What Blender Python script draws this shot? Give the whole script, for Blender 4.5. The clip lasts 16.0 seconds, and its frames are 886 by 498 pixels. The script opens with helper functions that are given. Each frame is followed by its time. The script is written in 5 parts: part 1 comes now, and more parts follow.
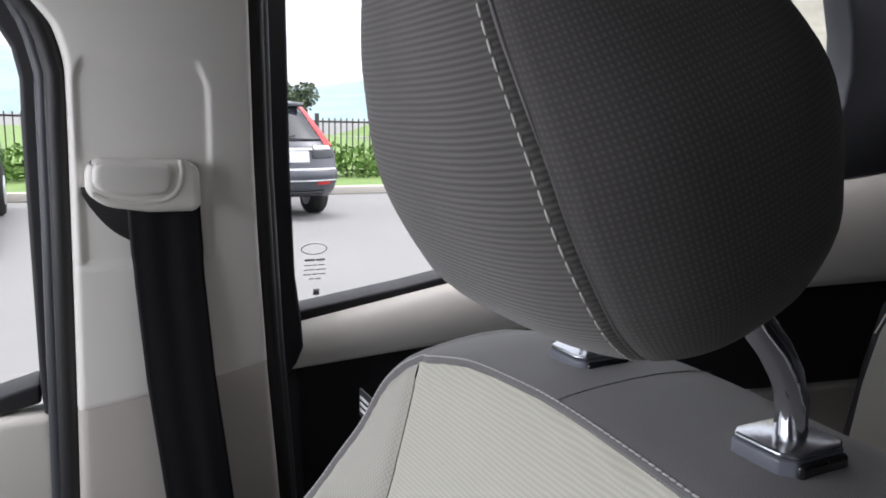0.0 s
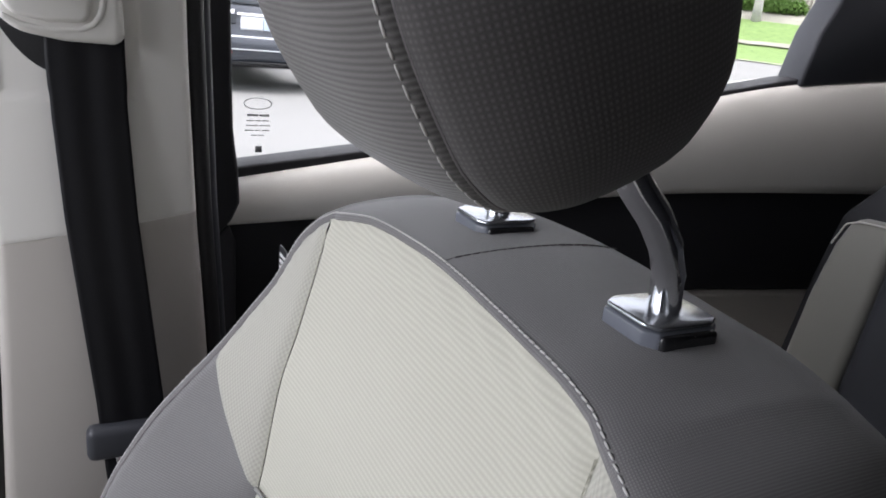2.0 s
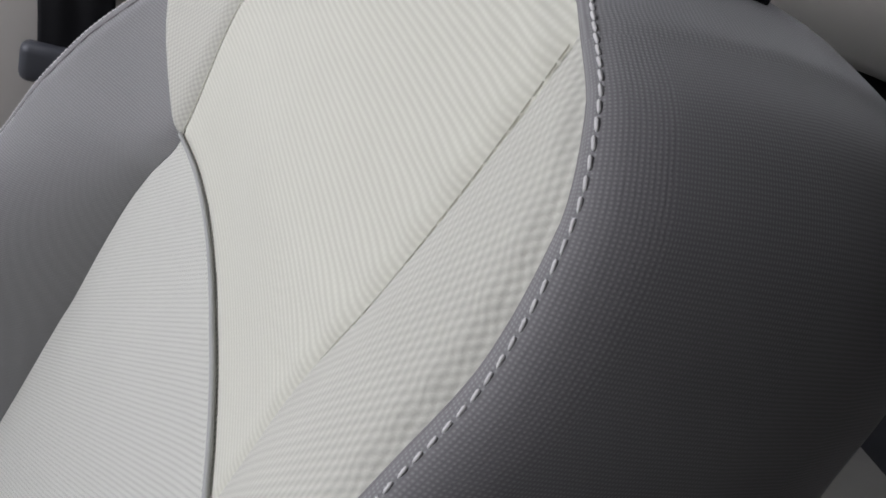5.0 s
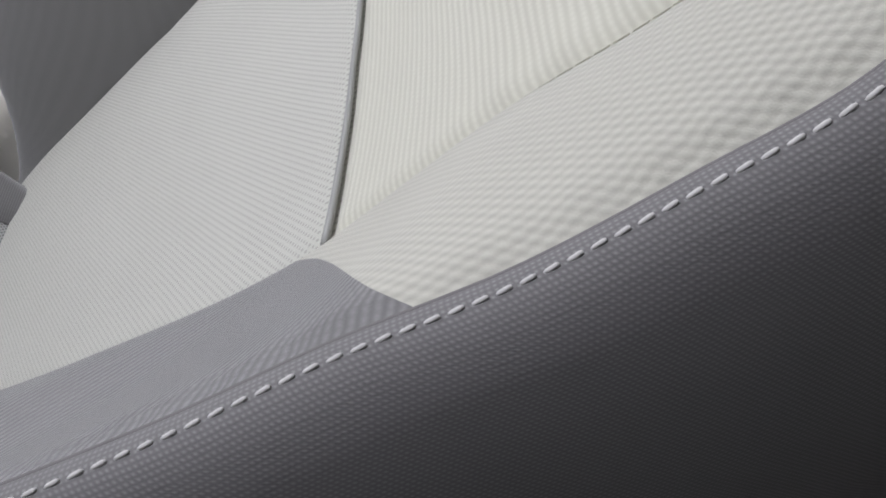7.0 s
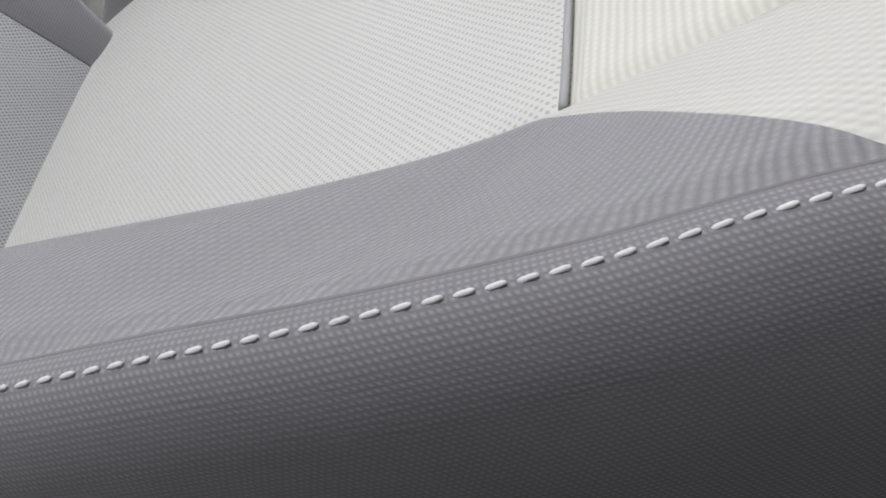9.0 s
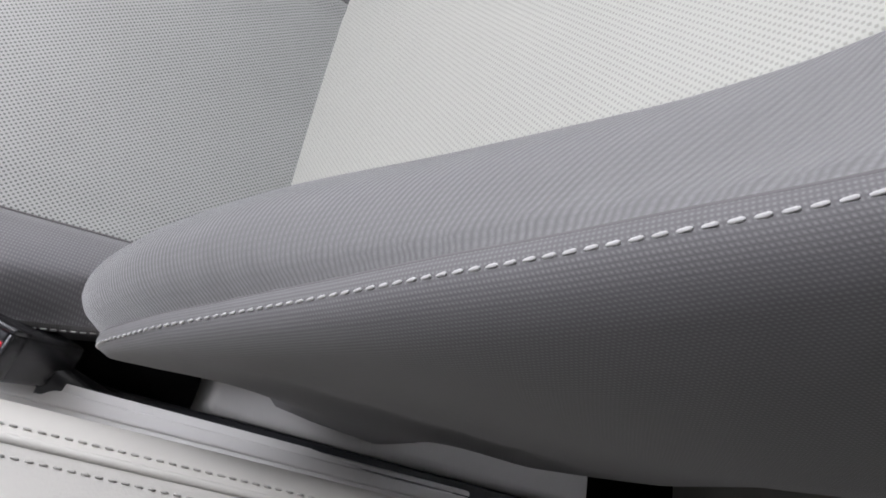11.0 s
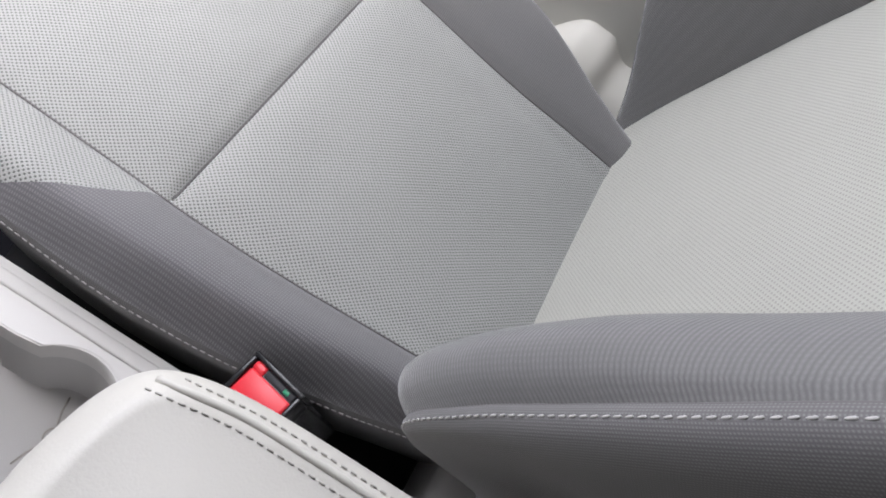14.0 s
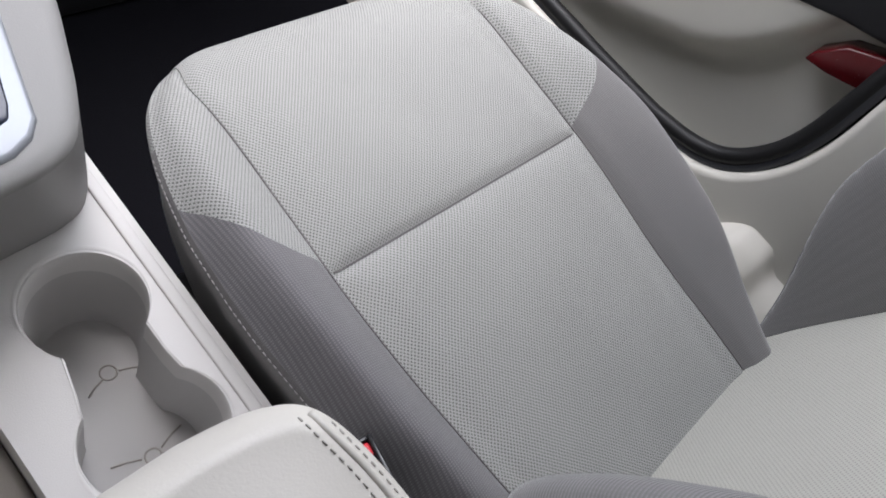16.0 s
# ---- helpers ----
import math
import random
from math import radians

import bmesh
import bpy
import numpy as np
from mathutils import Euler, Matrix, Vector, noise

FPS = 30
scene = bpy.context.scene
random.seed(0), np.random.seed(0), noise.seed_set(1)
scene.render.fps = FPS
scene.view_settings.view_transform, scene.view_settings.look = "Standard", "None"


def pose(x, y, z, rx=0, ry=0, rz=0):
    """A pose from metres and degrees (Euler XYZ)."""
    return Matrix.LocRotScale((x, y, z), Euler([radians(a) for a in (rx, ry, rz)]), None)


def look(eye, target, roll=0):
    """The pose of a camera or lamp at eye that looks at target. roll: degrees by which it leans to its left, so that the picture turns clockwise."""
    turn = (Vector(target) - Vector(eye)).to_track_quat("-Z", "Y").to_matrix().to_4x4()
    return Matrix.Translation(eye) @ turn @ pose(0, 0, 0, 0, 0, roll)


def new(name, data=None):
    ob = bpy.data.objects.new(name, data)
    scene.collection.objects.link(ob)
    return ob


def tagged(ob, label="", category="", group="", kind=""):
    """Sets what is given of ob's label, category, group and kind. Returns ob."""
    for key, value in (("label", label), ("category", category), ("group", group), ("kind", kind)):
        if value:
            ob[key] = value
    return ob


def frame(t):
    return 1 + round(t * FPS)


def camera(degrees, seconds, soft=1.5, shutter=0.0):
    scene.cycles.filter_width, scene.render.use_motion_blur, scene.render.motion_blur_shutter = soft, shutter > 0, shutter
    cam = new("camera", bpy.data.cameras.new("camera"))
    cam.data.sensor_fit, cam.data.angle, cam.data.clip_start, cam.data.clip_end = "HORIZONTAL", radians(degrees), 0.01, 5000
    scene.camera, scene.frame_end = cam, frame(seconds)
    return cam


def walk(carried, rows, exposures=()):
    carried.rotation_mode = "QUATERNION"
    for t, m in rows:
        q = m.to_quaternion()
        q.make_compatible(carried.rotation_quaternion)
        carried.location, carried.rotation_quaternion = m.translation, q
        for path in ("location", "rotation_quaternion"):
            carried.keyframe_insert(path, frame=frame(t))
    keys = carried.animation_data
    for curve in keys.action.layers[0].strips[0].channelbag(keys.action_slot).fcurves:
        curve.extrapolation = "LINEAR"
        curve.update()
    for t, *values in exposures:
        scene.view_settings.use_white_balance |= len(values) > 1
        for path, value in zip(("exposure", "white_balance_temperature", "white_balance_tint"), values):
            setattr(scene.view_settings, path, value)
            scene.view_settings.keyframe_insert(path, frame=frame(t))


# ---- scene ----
cam = camera(61.63, 16.0, soft=1.8)
PATH = [
    (0, (-0.2866, 0.0758, 0.7316), (0.5906, -0.3721, 0.5583), 1.33),
    (0.5, (-0.2872, 0.0583, 0.7296), (0.5849, -0.3861, 0.5245), 1.82),
    (1, (-0.2877, 0.0445, 0.7232), (0.5730, -0.4054, 0.4852), 3.22),
    (1.5, (-0.2921, 0.0334, 0.7190), (0.5561, -0.4154, 0.4375), 4.60),
    (2, (-0.2954, 0.0234, 0.7121), (0.5413, -0.4237, 0.3957), 6.43),
    (2.5, (-0.2973, 0.0153, 0.7055), (0.5139, -0.4425, 0.3418), 8.82),
    (3, (-0.3011, 0.0076, 0.6926), (0.4931, -0.4524, 0.2954), 11.69),
    (3.2, (-0.3024, 0.0021, 0.6845), (0.4838, -0.4633, 0.2780), 13.44),
    (5.3, (-0.2853, -0.0254, 0.6059), (0.4344, -0.4706, 0.0731), 27.83),
    (5.5, (-0.2868, -0.0222, 0.5980), (0.4250, -0.4609, 0.0496), 29.73),
    (6, (-0.2865, -0.0178, 0.5809), (0.3994, -0.4611, 0.0038), 34.89),
    (6.5, (-0.2850, -0.0129, 0.5660), (0.3723, -0.4684, -0.0344), 40.46),
    (7, (-0.2836, -0.0026, 0.5465), (0.3488, -0.4677, -0.0730), 45.08),
    (7.5, (-0.2842, 0.0086, 0.5287), (0.3421, -0.4663, -0.0895), 48.14),
    (8, (-0.2828, 0.0153, 0.5099), (0.3259, -0.4641, -0.1222), 51.52),
    (8.5, (-0.2809, 0.0233, 0.4918), (0.3021, -0.4708, -0.1531), 55.63),
    (9, (-0.2804, 0.0317, 0.4814), (0.2771, -0.4626, -0.1856), 57.29),
    (9.5, (-0.2840, 0.0408, 0.4708), (0.2479, -0.4278, -0.2345), 57.39),
    (10, (-0.2876, 0.0556, 0.4691), (0.2079, -0.3658, -0.2904), 56.04),
    (10.2, (-0.2911, 0.0599, 0.4690), (0.1972, -0.3459, -0.3036), 55.45),
    (12.3, (-0.3209, 0.1299, 0.4567), (0.1189, -0.0858, -0.4151), 43.67),
    (12.5, (-0.3222, 0.1316, 0.4580), (0.1382, -0.0588, -0.4090), 41.59),
    (13, (-0.3300, 0.1355, 0.4567), (0.1647, -0.0100, -0.4001), 40.06),
    (13.5, (-0.3376, 0.1390, 0.4557), (0.1967, 0.0386, -0.3836), 39.31),
    (14, (-0.3451, 0.1403, 0.4549), (0.2086, 0.0705, -0.3748), 40.06),
    (14.5, (-0.3527, 0.1429, 0.4559), (0.2183, 0.1211, -0.3648), 39.49),
    (15, (-0.3637, 0.1438, 0.4551), (0.2244, 0.1864, -0.3525), 39.11),
    (15.5, (-0.3710, 0.1472, 0.4533), (0.2277, 0.2503, -0.3411), 38.37),
    (16, (-0.3792, 0.1479, 0.4532), (0.2131, 0.3148, -0.3350), 38.11),
]
walk(cam, [(t, look(eye, target, roll)) for t, eye, target, roll in PATH], exposures=[(0.0, 1.28, 6280, 16), (0.5, 1.37, 6280, 16), (1.0, 1.46, 6280, 16), (2.0, 1.58, 6280, 16), (3.0, 1.63, 6280, 16), (5.5, 1.64, 6280, 16), (7.5, 1.72, 6280, 16), (10.0, 2.08, 6280, 16), (12.5, 1.88, 6280, 16), (14.5, 1.82, 6280, 16), (15.2, 1.66, 6280, 16), (16.0, 1.6, 6280, 16)])

# ---- world and light: bright overcast day ----
world = bpy.data.worlds.new("sky")
scene.world = world
world.use_nodes = True
wn = world.node_tree
wn.nodes.clear()
sky = wn.nodes.new("ShaderNodeTexSky")
sky.sky_type = 'NISHITA'
sky.sun_disc = False
sky.sun_elevation = radians(50)
sky.sun_rotation = radians(200)
sky.air_density, sky.dust_density, sky.ozone_density = 1.0, 6.0, 1.0
desat = wn.nodes.new("ShaderNodeHueSaturation")
desat.inputs["Saturation"].default_value = 0.25
bgn = wn.nodes.new("ShaderNodeBackground")
bgn.inputs["Strength"].default_value = 0.15
wo = wn.nodes.new("ShaderNodeOutputWorld")
wn.links.new(sky.outputs[0], desat.inputs["Color"])
cloud = wn.nodes.new("ShaderNodeMix")
cloud.data_type = 'RGBA'
cloud.inputs[0].default_value = 0.55
cloud.inputs[7].default_value = (6.0, 6.1, 6.3, 1)
wn.links.new(desat.outputs[0], cloud.inputs[6])
wn.links.new(cloud.outputs[2], bgn.inputs["Color"])
wn.links.new(bgn.outputs[0], wo.inputs["Surface"])

sun_data = bpy.data.lights.new("sun", 'SUN')
sun_data.energy, sun_data.angle, sun_data.color = 1.2, radians(25), (1.0, 0.97, 0.93)
sun = new("sun", sun_data)
sun.matrix_world = look((0, 0, 5), (0.2, -1.2, 0))


def window_lamp(name, centre, target, sx, sy, watts):
    """Sky light entering an opening."""
    d = bpy.data.lights.new(name, 'AREA')
    d.shape, d.size, d.size_y, d.energy, d.color = 'RECTANGLE', sx, sy, watts, (0.95, 0.98, 1.0)
    ob = new(name, d)
    ob.matrix_world = look(centre, target)
    return ob


window_lamp("windscreen_light", (0.10, 0.80, 0.76), (-0.03, 0.0, 0.25), 0.74, 0.4, 2.1)


# ---- materials ----
def link(nt, a, b):
    nt.links.new(a, b)


def material(name, base, rough=0.6, metal=0.0, grain=120.0, bump=0.15, mottle=0.08, mscale=6.0, coat=0.0, spec=0.5):
    """Plain surface with fine grain and slow mottling."""
    m = bpy.data.materials.new(name)
    m.use_nodes = True
    nt = m.node_tree
    b = nt.nodes["Principled BSDF"]
    b.inputs["Roughness"].default_value = rough
    b.inputs["Metallic"].default_value = metal
    b.inputs["Coat Weight"].default_value = coat
    b.inputs["Specular IOR Level"].default_value = spec
    tc = nt.nodes.new("ShaderNodeTexCoord")
    n1 = nt.nodes.new("ShaderNodeTexNoise")
    n1.inputs["Scale"].default_value = mscale
    n1.inputs["Detail"].default_value = 5.0
    link(nt, tc.outputs["Object"], n1.inputs["Vector"])
    mix = nt.nodes.new("ShaderNodeMix")
    mix.data_type = 'RGBA'
    lo = [c * (1 - mottle) for c in base]
    hi = [min(1.0, c * (1 + mottle)) for c in base]
    mix.inputs[6].default_value = (*lo, 1)
    mix.inputs[7].default_value = (*hi, 1)
    link(nt, n1.outputs["Fac"], mix.inputs[0])
    link(nt, mix.outputs[2], b.inputs["Base Color"])
    if bump > 0:
        n2 = nt.nodes.new("ShaderNodeTexNoise")
        n2.inputs["Scale"].default_value = grain
        n2.inputs["Detail"].default_value = 3.0
        link(nt, tc.outputs["Object"], n2.inputs["Vector"])
        bm_ = nt.nodes.new("ShaderNodeBump")
        bm_.inputs["Strength"].default_value = bump
        bm_.inputs["Distance"].default_value = 0.001
        link(nt, n2.outputs["Fac"], bm_.inputs["Height"])
        link(nt, bm_.outputs[0], b.inputs["Normal"])
        rr = nt.nodes.new("ShaderNodeMapRange")
        rr.inputs[3].default_value = max(0.02, rough - 0.06)
        rr.inputs[4].default_value = min(1.0, rough + 0.06)
        link(nt, n2.outputs["Fac"], rr.inputs[0])
        link(nt, rr.outputs[0], b.inputs["Roughness"])
    return m


def fabric(name, light, dark, kind, pu, pv, bump=0.5, rough=0.9, sheen=0.25):
    """Woven cloth; the pattern runs on the cloth's own metres (UV). kind: rib, line, grid, pit or hex. pu, pv: repeat in metres."""
    m = bpy.data.materials.new(name)
    m.use_nodes = True
    nt = m.node_tree
    b = nt.nodes["Principled BSDF"]
    b.inputs["Roughness"].default_value = rough
    b.inputs["Sheen Weight"].default_value = sheen
    b.inputs["Sheen Roughness"].default_value = 0.5
    b.inputs["Specular IOR Level"].default_value = 0.2
    tc = nt.nodes.new("ShaderNodeTexCoord")
    wob = nt.nodes.new("ShaderNodeTexNoise")
    wob.inputs["Scale"].default_value = 60.0
    link(nt, tc.outputs["UV"], wob.inputs["Vector"])
    sep = nt.nodes.new("ShaderNodeSeparateXYZ")
    link(nt, tc.outputs["UV"], sep.inputs[0])

    def op(kind_, a, c=None):
        n = nt.nodes.new("ShaderNodeMath")
        n.operation = kind_
        for i, v in enumerate((a, c)):
            if v is None:
                continue
            if isinstance(v, (int, float)):
                n.inputs[i].default_value = v
            else:
                link(nt, v, n.inputs[i])
        return n.outputs[0]
    w = op('MULTIPLY', op('SUBTRACT', wob.outputs["Fac"], 0.5), 0.0002)
    u = op('MULTIPLY', op('ADD', sep.outputs[0], w), 2 * math.pi / pu)
    v = op('MULTIPLY', op('ADD', sep.outputs[1], w), 2 * math.pi / pv)
    if kind == "rib":
        along = op('ADD', op('MULTIPLY', op('SINE', op('ADD', u, op('MULTIPLY', op('FLOOR', op('DIVIDE', v, 2 * math.pi)), 2.4))), 0.35), 0.65)
        h = op('MULTIPLY', op('ADD', op('MULTIPLY', op('SINE', v), 0.5), 0.5), along)
    elif kind == "line":
        h = op('MULTIPLY', op('ADD', op('MULTIPLY', op('SINE', v), 0.5), 0.5), op('ADD', op('MULTIPLY', op('SINE', u), 0.12), 0.88))
    elif kind == "grid":
        h = op('MULTIPLY', op('ADD', op('MULTIPLY', op('SINE', v), 0.5), 0.5), op('ADD', op('MULTIPLY', op('SINE', u), 0.46), 0.54))
    elif kind == "pit":
        # small sunken eyes in rows set off by half a step
        lat = op('MULTIPLY', op('SINE', u), op('SINE', v))
        pit = op('MINIMUM', op('MAXIMUM', op('MULTIPLY', op('SUBTRACT', lat, 0.12), 1.7), 0.0), 1.0)
        h = op('SUBTRACT', 1.0, pit)
    else:
        a = op('SINE', u)
        c = op('SINE', v)
        h = op('ADD', op('MULTIPLY', op('MULTIPLY', a, c), 0.5), 0.5)
    fine = nt.nodes.new("ShaderNodeTexNoise")
    fine.inputs["Scale"].default_value = 2200.0
    fine.inputs["Detail"].default_value = 2.0
    link(nt, tc.outputs["UV"], fine.inputs["Vector"])
    slow = nt.nodes.new("ShaderNodeTexNoise")
    slow.inputs["Scale"].default_value = 9.0
    slow.inputs["Detail"].default_value = 4.0
    link(nt, tc.outputs["UV"], slow.inputs["Vector"])
    fac = op('ADD', op('MULTIPLY', h, 0.8), op('MULTIPLY', op('SUBTRACT', fine.outputs["Fac"], 0.4), 0.5))
    fac = op('ADD', fac, op('MULTIPLY', op('SUBTRACT', slow.outputs["Fac"], 0.5), 0.25))
    mix = nt.nodes.new("ShaderNodeMix")
    mix.data_type = 'RGBA'
    mix.inputs[6].default_value = (*dark, 1)
    mix.inputs[7].default_value = (*light, 1)
    link(nt, fac, mix.inputs[0])
    link(nt, mix.outputs[2], b.inputs["Base Color"])
    bn = nt.nodes.new("ShaderNodeBump")
    bn.inputs["Strength"].default_value = bump
    bn.inputs["Distance"].default_value = 0.0009
    link(nt, op('ADD', h, op('MULTIPLY', fine.outputs["Fac"], 0.35)), bn.inputs["Height"])
    link(nt, bn.outputs[0], b.inputs["Normal"])
    return m


CREAM = fabric("cream_rib_cloth", (0.60, 0.59, 0.51), (0.485, 0.475, 0.40), "line", 0.0026, 0.0028, 0.22)
CREAM_FLAT = fabric("cream_eyelet_cloth", (0.54, 0.537, 0.485), (0.36, 0.355, 0.315), "pit", 0.0036, 0.0034, 0.38)
CREAM_HEX = fabric("cream_honeycomb_cloth", (0.545, 0.535, 0.47), (0.40, 0.39, 0.34), "hex", 0.0036, 0.0044, 0.30)
CUSHION_HEX = fabric("cushion_eyelet_cloth", (0.42, 0.425, 0.405), (0.115, 0.115, 0.113), "pit", 0.0031, 0.0037, 0.6)
GREY = fabric("grey_fine_cloth", (0.245, 0.239, 0.238), (0.158, 0.154, 0.153), "line", 0.0022, 0.0017, 0.26, sheen=0.5)
GREY_MESH = fabric("grey_mesh_cloth", (0.272, 0.264, 0.263), (0.156, 0.151, 0.151), "grid", 0.00115, 0.00125, 0.15, sheen=0.2)
GREY_COARSE = fabric("dark_grey_coarse_cloth", (0.250, 0.243, 0.250), (0.138, 0.134, 0.139), "grid", 0.0024, 0.0016, 0.32)
# darker copy of the grey mesh; the headrest side's shade is in the colour
HEAD_MESH = fabric("shaded_grey_mesh_cloth", (0.118, 0.112, 0.108), (0.074, 0.070, 0.068), "grid", 0.0022, 0.0022, 0.22, sheen=0.1)
GREY_RIB = fabric("grey_rib_cloth", (0.165, 0.157, 0.150), (0.080, 0.076, 0.072), "line", 0.08, 0.0023, 0.35)
GREY_SMOOTH = material("grey_smooth_vinyl", (0.17, 0.16, 0.165), 0.55, grain=900, bump=0.12, mottle=0.05)
PIPING = material("grey_piping", (0.30, 0.30, 0.285), 0.4, grain=800, bump=0.1)
THREAD = material("pale_thread", (0.56, 0.545, 0.53), 0.8, grain=3000, bump=0.2)
THREAD_BEIGE = material("beige_thread", (0.60, 0.58, 0.53), 0.8, grain=3000, bump=0.2)
# leather-coloured thread, darkened to hold the small shadows along each stitch
THREAD_SHADED = material("shaded_leather_thread", (0.46, 0.44, 0.405), 0.8, grain=3000, bump=0.2)
THREAD_MID = material("pale_grey_thread", (0.55, 0.53, 0.50), 0.8, grain=3000, bump=0.2)
THREAD_DIM = material("dim_grey_thread", (0.34, 0.33, 0.325), 0.8, grain=3000, bump=0.2)
THREAD_GREY = material("grey_thread", (0.16, 0.15, 0.15), 0.8, grain=3000, bump=0.2)
CHROME = material("chrome", (0.90, 0.91, 0.92), 0.10, metal=1.0, grain=300, bump=0.02, mottle=0.03)
BLACK_PLASTIC = material("black_plastic", (0.018, 0.018, 0.02), 0.25, grain=900, bump=0.1)
BLACK_TRIM = material("black_soft_trim", (0.014, 0.014, 0.017), 0.6, grain=900, bump=0.25)
# black gloss lifted to bluish grey; the window's reflection is in the colour
COLLAR = material("gloss_plastic_reflection_tint", (0.15, 0.16, 0.185), 0.2, grain=900, bump=0.05)
RUBBER = material("black_rubber", (0.012, 0.012, 0.013), 0.55, grain=500, bump=0.2)
BEIGE = material("beige_plastic", (0.73, 0.71, 0.66), 0.5, grain=1300, bump=0.22, mottle=0.03)
BEIGE_DOOR = material("door_beige_plastic", (0.73, 0.71, 0.645), 0.55, grain=1300, bump=0.22, mottle=0.03)
BEIGE_DARK = material("taupe_plastic", (0.40, 0.375, 0.34), 0.55, grain=1300, bump=0.22, mottle=0.03)
PILLAR_LOW = material("warm_taupe_plastic", (0.49, 0.46, 0.42), 0.55, grain=1300, bump=0.22, mottle=0.03)
# grey of the cup mat; on the well walls it deepens their shade
MAT_AND_SHADED_WELL = material("grey_mat_and_shaded_well", (0.50, 0.49, 0.48), 0.6, grain=1300, bump=0.2, mottle=0.03)
BOUNCE_WALL = material("bounce_wall_plastic", (0.62, 0.60, 0.56), 0.6, grain=1300, bump=0.2, mottle=0.05)
CONSOLE = material("grey_beige_plastic", (0.62, 0.605, 0.585), 0.5, grain=1300, bump=0.2, mottle=0.03)
# beige tower plastic, darkened in colour for the weaker light there
TOWER = material("dimmed_beige_plastic", (0.24, 0.237, 0.232), 0.5, grain=1300, bump=0.2, mottle=0.03)
LEATHER = material("pale_beige_leatherette", (0.66, 0.635, 0.58), 0.5, grain=900, bump=0.12, mottle=0.04)
WEBBING = fabric("black_belt_webbing", (0.022, 0.022, 0.024), (0.006, 0.006, 0.007), "rib", 0.0018, 0.0012, 0.25, rough=0.5, sheen=0.0)
RED = material("red_plastic", (0.75, 0.03, 0.045), 0.35, grain=700, bump=0.06)
GREEN = material("green_plastic", (0.02, 0.25, 0.12), 0.4, bump=0.0)
RED_DARK = material("red_reflector", (0.10, 0.003, 0.006), 0.25, grain=300, bump=0.05)
CARPET = material("black_carpet", (0.006, 0.006, 0.008), 0.95, grain=500, bump=0.8, spec=0.08)
SILVER = material("satin_silver", (0.62, 0.64, 0.66), 0.3, metal=0.7, grain=600, bump=0.05)
BEZEL = material("satin_grey_frame", (0.30, 0.32, 0.35), 0.4, metal=0.3, grain=600, bump=0.05)
SLEEVE_TOP = material("brushed_sleeve_plate", (0.42, 0.44, 0.47), 0.2, metal=0.9, grain=600, bump=0.04)
SCREEN = material("dark_blue_gloss", (0.01, 0.014, 0.035), 0.12, grain=200, bump=0.0)
REAR_CLOTH = fabric("cream_rear_cloth", (0.32, 0.31, 0.275), (0.23, 0.22, 0.20), "hex", 0.006, 0.005, 0.4)
# roof out of view; its dark grey is chosen to cut bounced light
HEADLINER = fabric("grey_headliner", (0.20, 0.195, 0.19), (0.15, 0.145, 0.14), "grid", 0.003, 0.003, 0.3)
DARK_PLASTIC = material("dark_grey_plastic", (0.045, 0.047, 0.055), 0.45, grain=1200, bump=0.2)
PRINT = material("white_print", (0.75, 0.75, 0.75), 0.6, bump=0.0)
PRINT_DARK = material("grey_print", (0.40, 0.41, 0.42), 0.6, bump=0.0)


def glass_material():
    m = bpy.data.materials.new("window_glass")
    m.use_nodes = True
    nt = m.node_tree
    b = nt.nodes["Principled BSDF"]
    b.inputs["Base Color"].default_value = (0.97, 0.985, 0.98, 1)
    b.inputs["Transmission Weight"].default_value = 1.0
    b.inputs["Roughness"].default_value = 0.0
    b.inputs["IOR"].default_value = 1.02
    return m


GLASS = glass_material()


# ---- building tools ----
def interp(x, table):
    """Smooth (cubic) interpolation in a table of (x, value)."""
    if x <= table[0][0]:
        return table[0][1]
    if x >= table[-1][0]:
        return table[-1][1]
    for i in range(len(table) - 1):
        x0, v0 = table[i]
        x1, v1 = table[i + 1]
        if x <= x1:
            def slope(j):
                if j <= 0 or j >= len(table) - 1:
                    k = min(max(j, 0), len(table) - 2)
                    return (table[k + 1][1] - table[k][1]) / (table[k + 1][0] - table[k][0])
                a = (table[j][1] - table[j - 1][1]) / (table[j][0] - table[j - 1][0])
                c = (table[j + 1][1] - table[j][1]) / (table[j + 1][0] - table[j][0])
                return 0.0 if a * c <= 0 else 2 * a * c / (a + c)
            h = x1 - x0
            s = (x - x0) / h
            return ((1 + 2 * s) * (1 - s) ** 2 * v0 + s * (1 - s) ** 2 * h * slope(i)
                    + s * s * (3 - 2 * s) * v1 + s * s * (s - 1) * h * slope(i + 1))


def smooth(a, b, x):
    t = min(1.0, max(0.0, (x - a) / (b - a)))
    return t * t * (3 - 2 * t)


def lerp(a, b, t):
    return a + (b - a) * t


def link_mesh(name, bm, mat, parent=None, label="", shade=True):
    me = bpy.data.meshes.new(name)
    bm.normal_update()
    bm.to_mesh(me)
    bm.free()
    me.materials.append(mat)
    if shade:
        for p in me.polygons:
            p.use_smooth = True
    ob = new(name, me)
    if parent is not None:
        ob.parent = parent
    if label:
        ob["label"] = label
    return ob


def part(name, bm, mat, parent, label="", shade=True):
    return link_mesh(name, bm, mat, parent, label, shade)


def thing(name, label, category, group="", kind=""):
    e = new(name)
    e.empty_display_size = 0.05
    return tagged(e, label, category, group, kind)


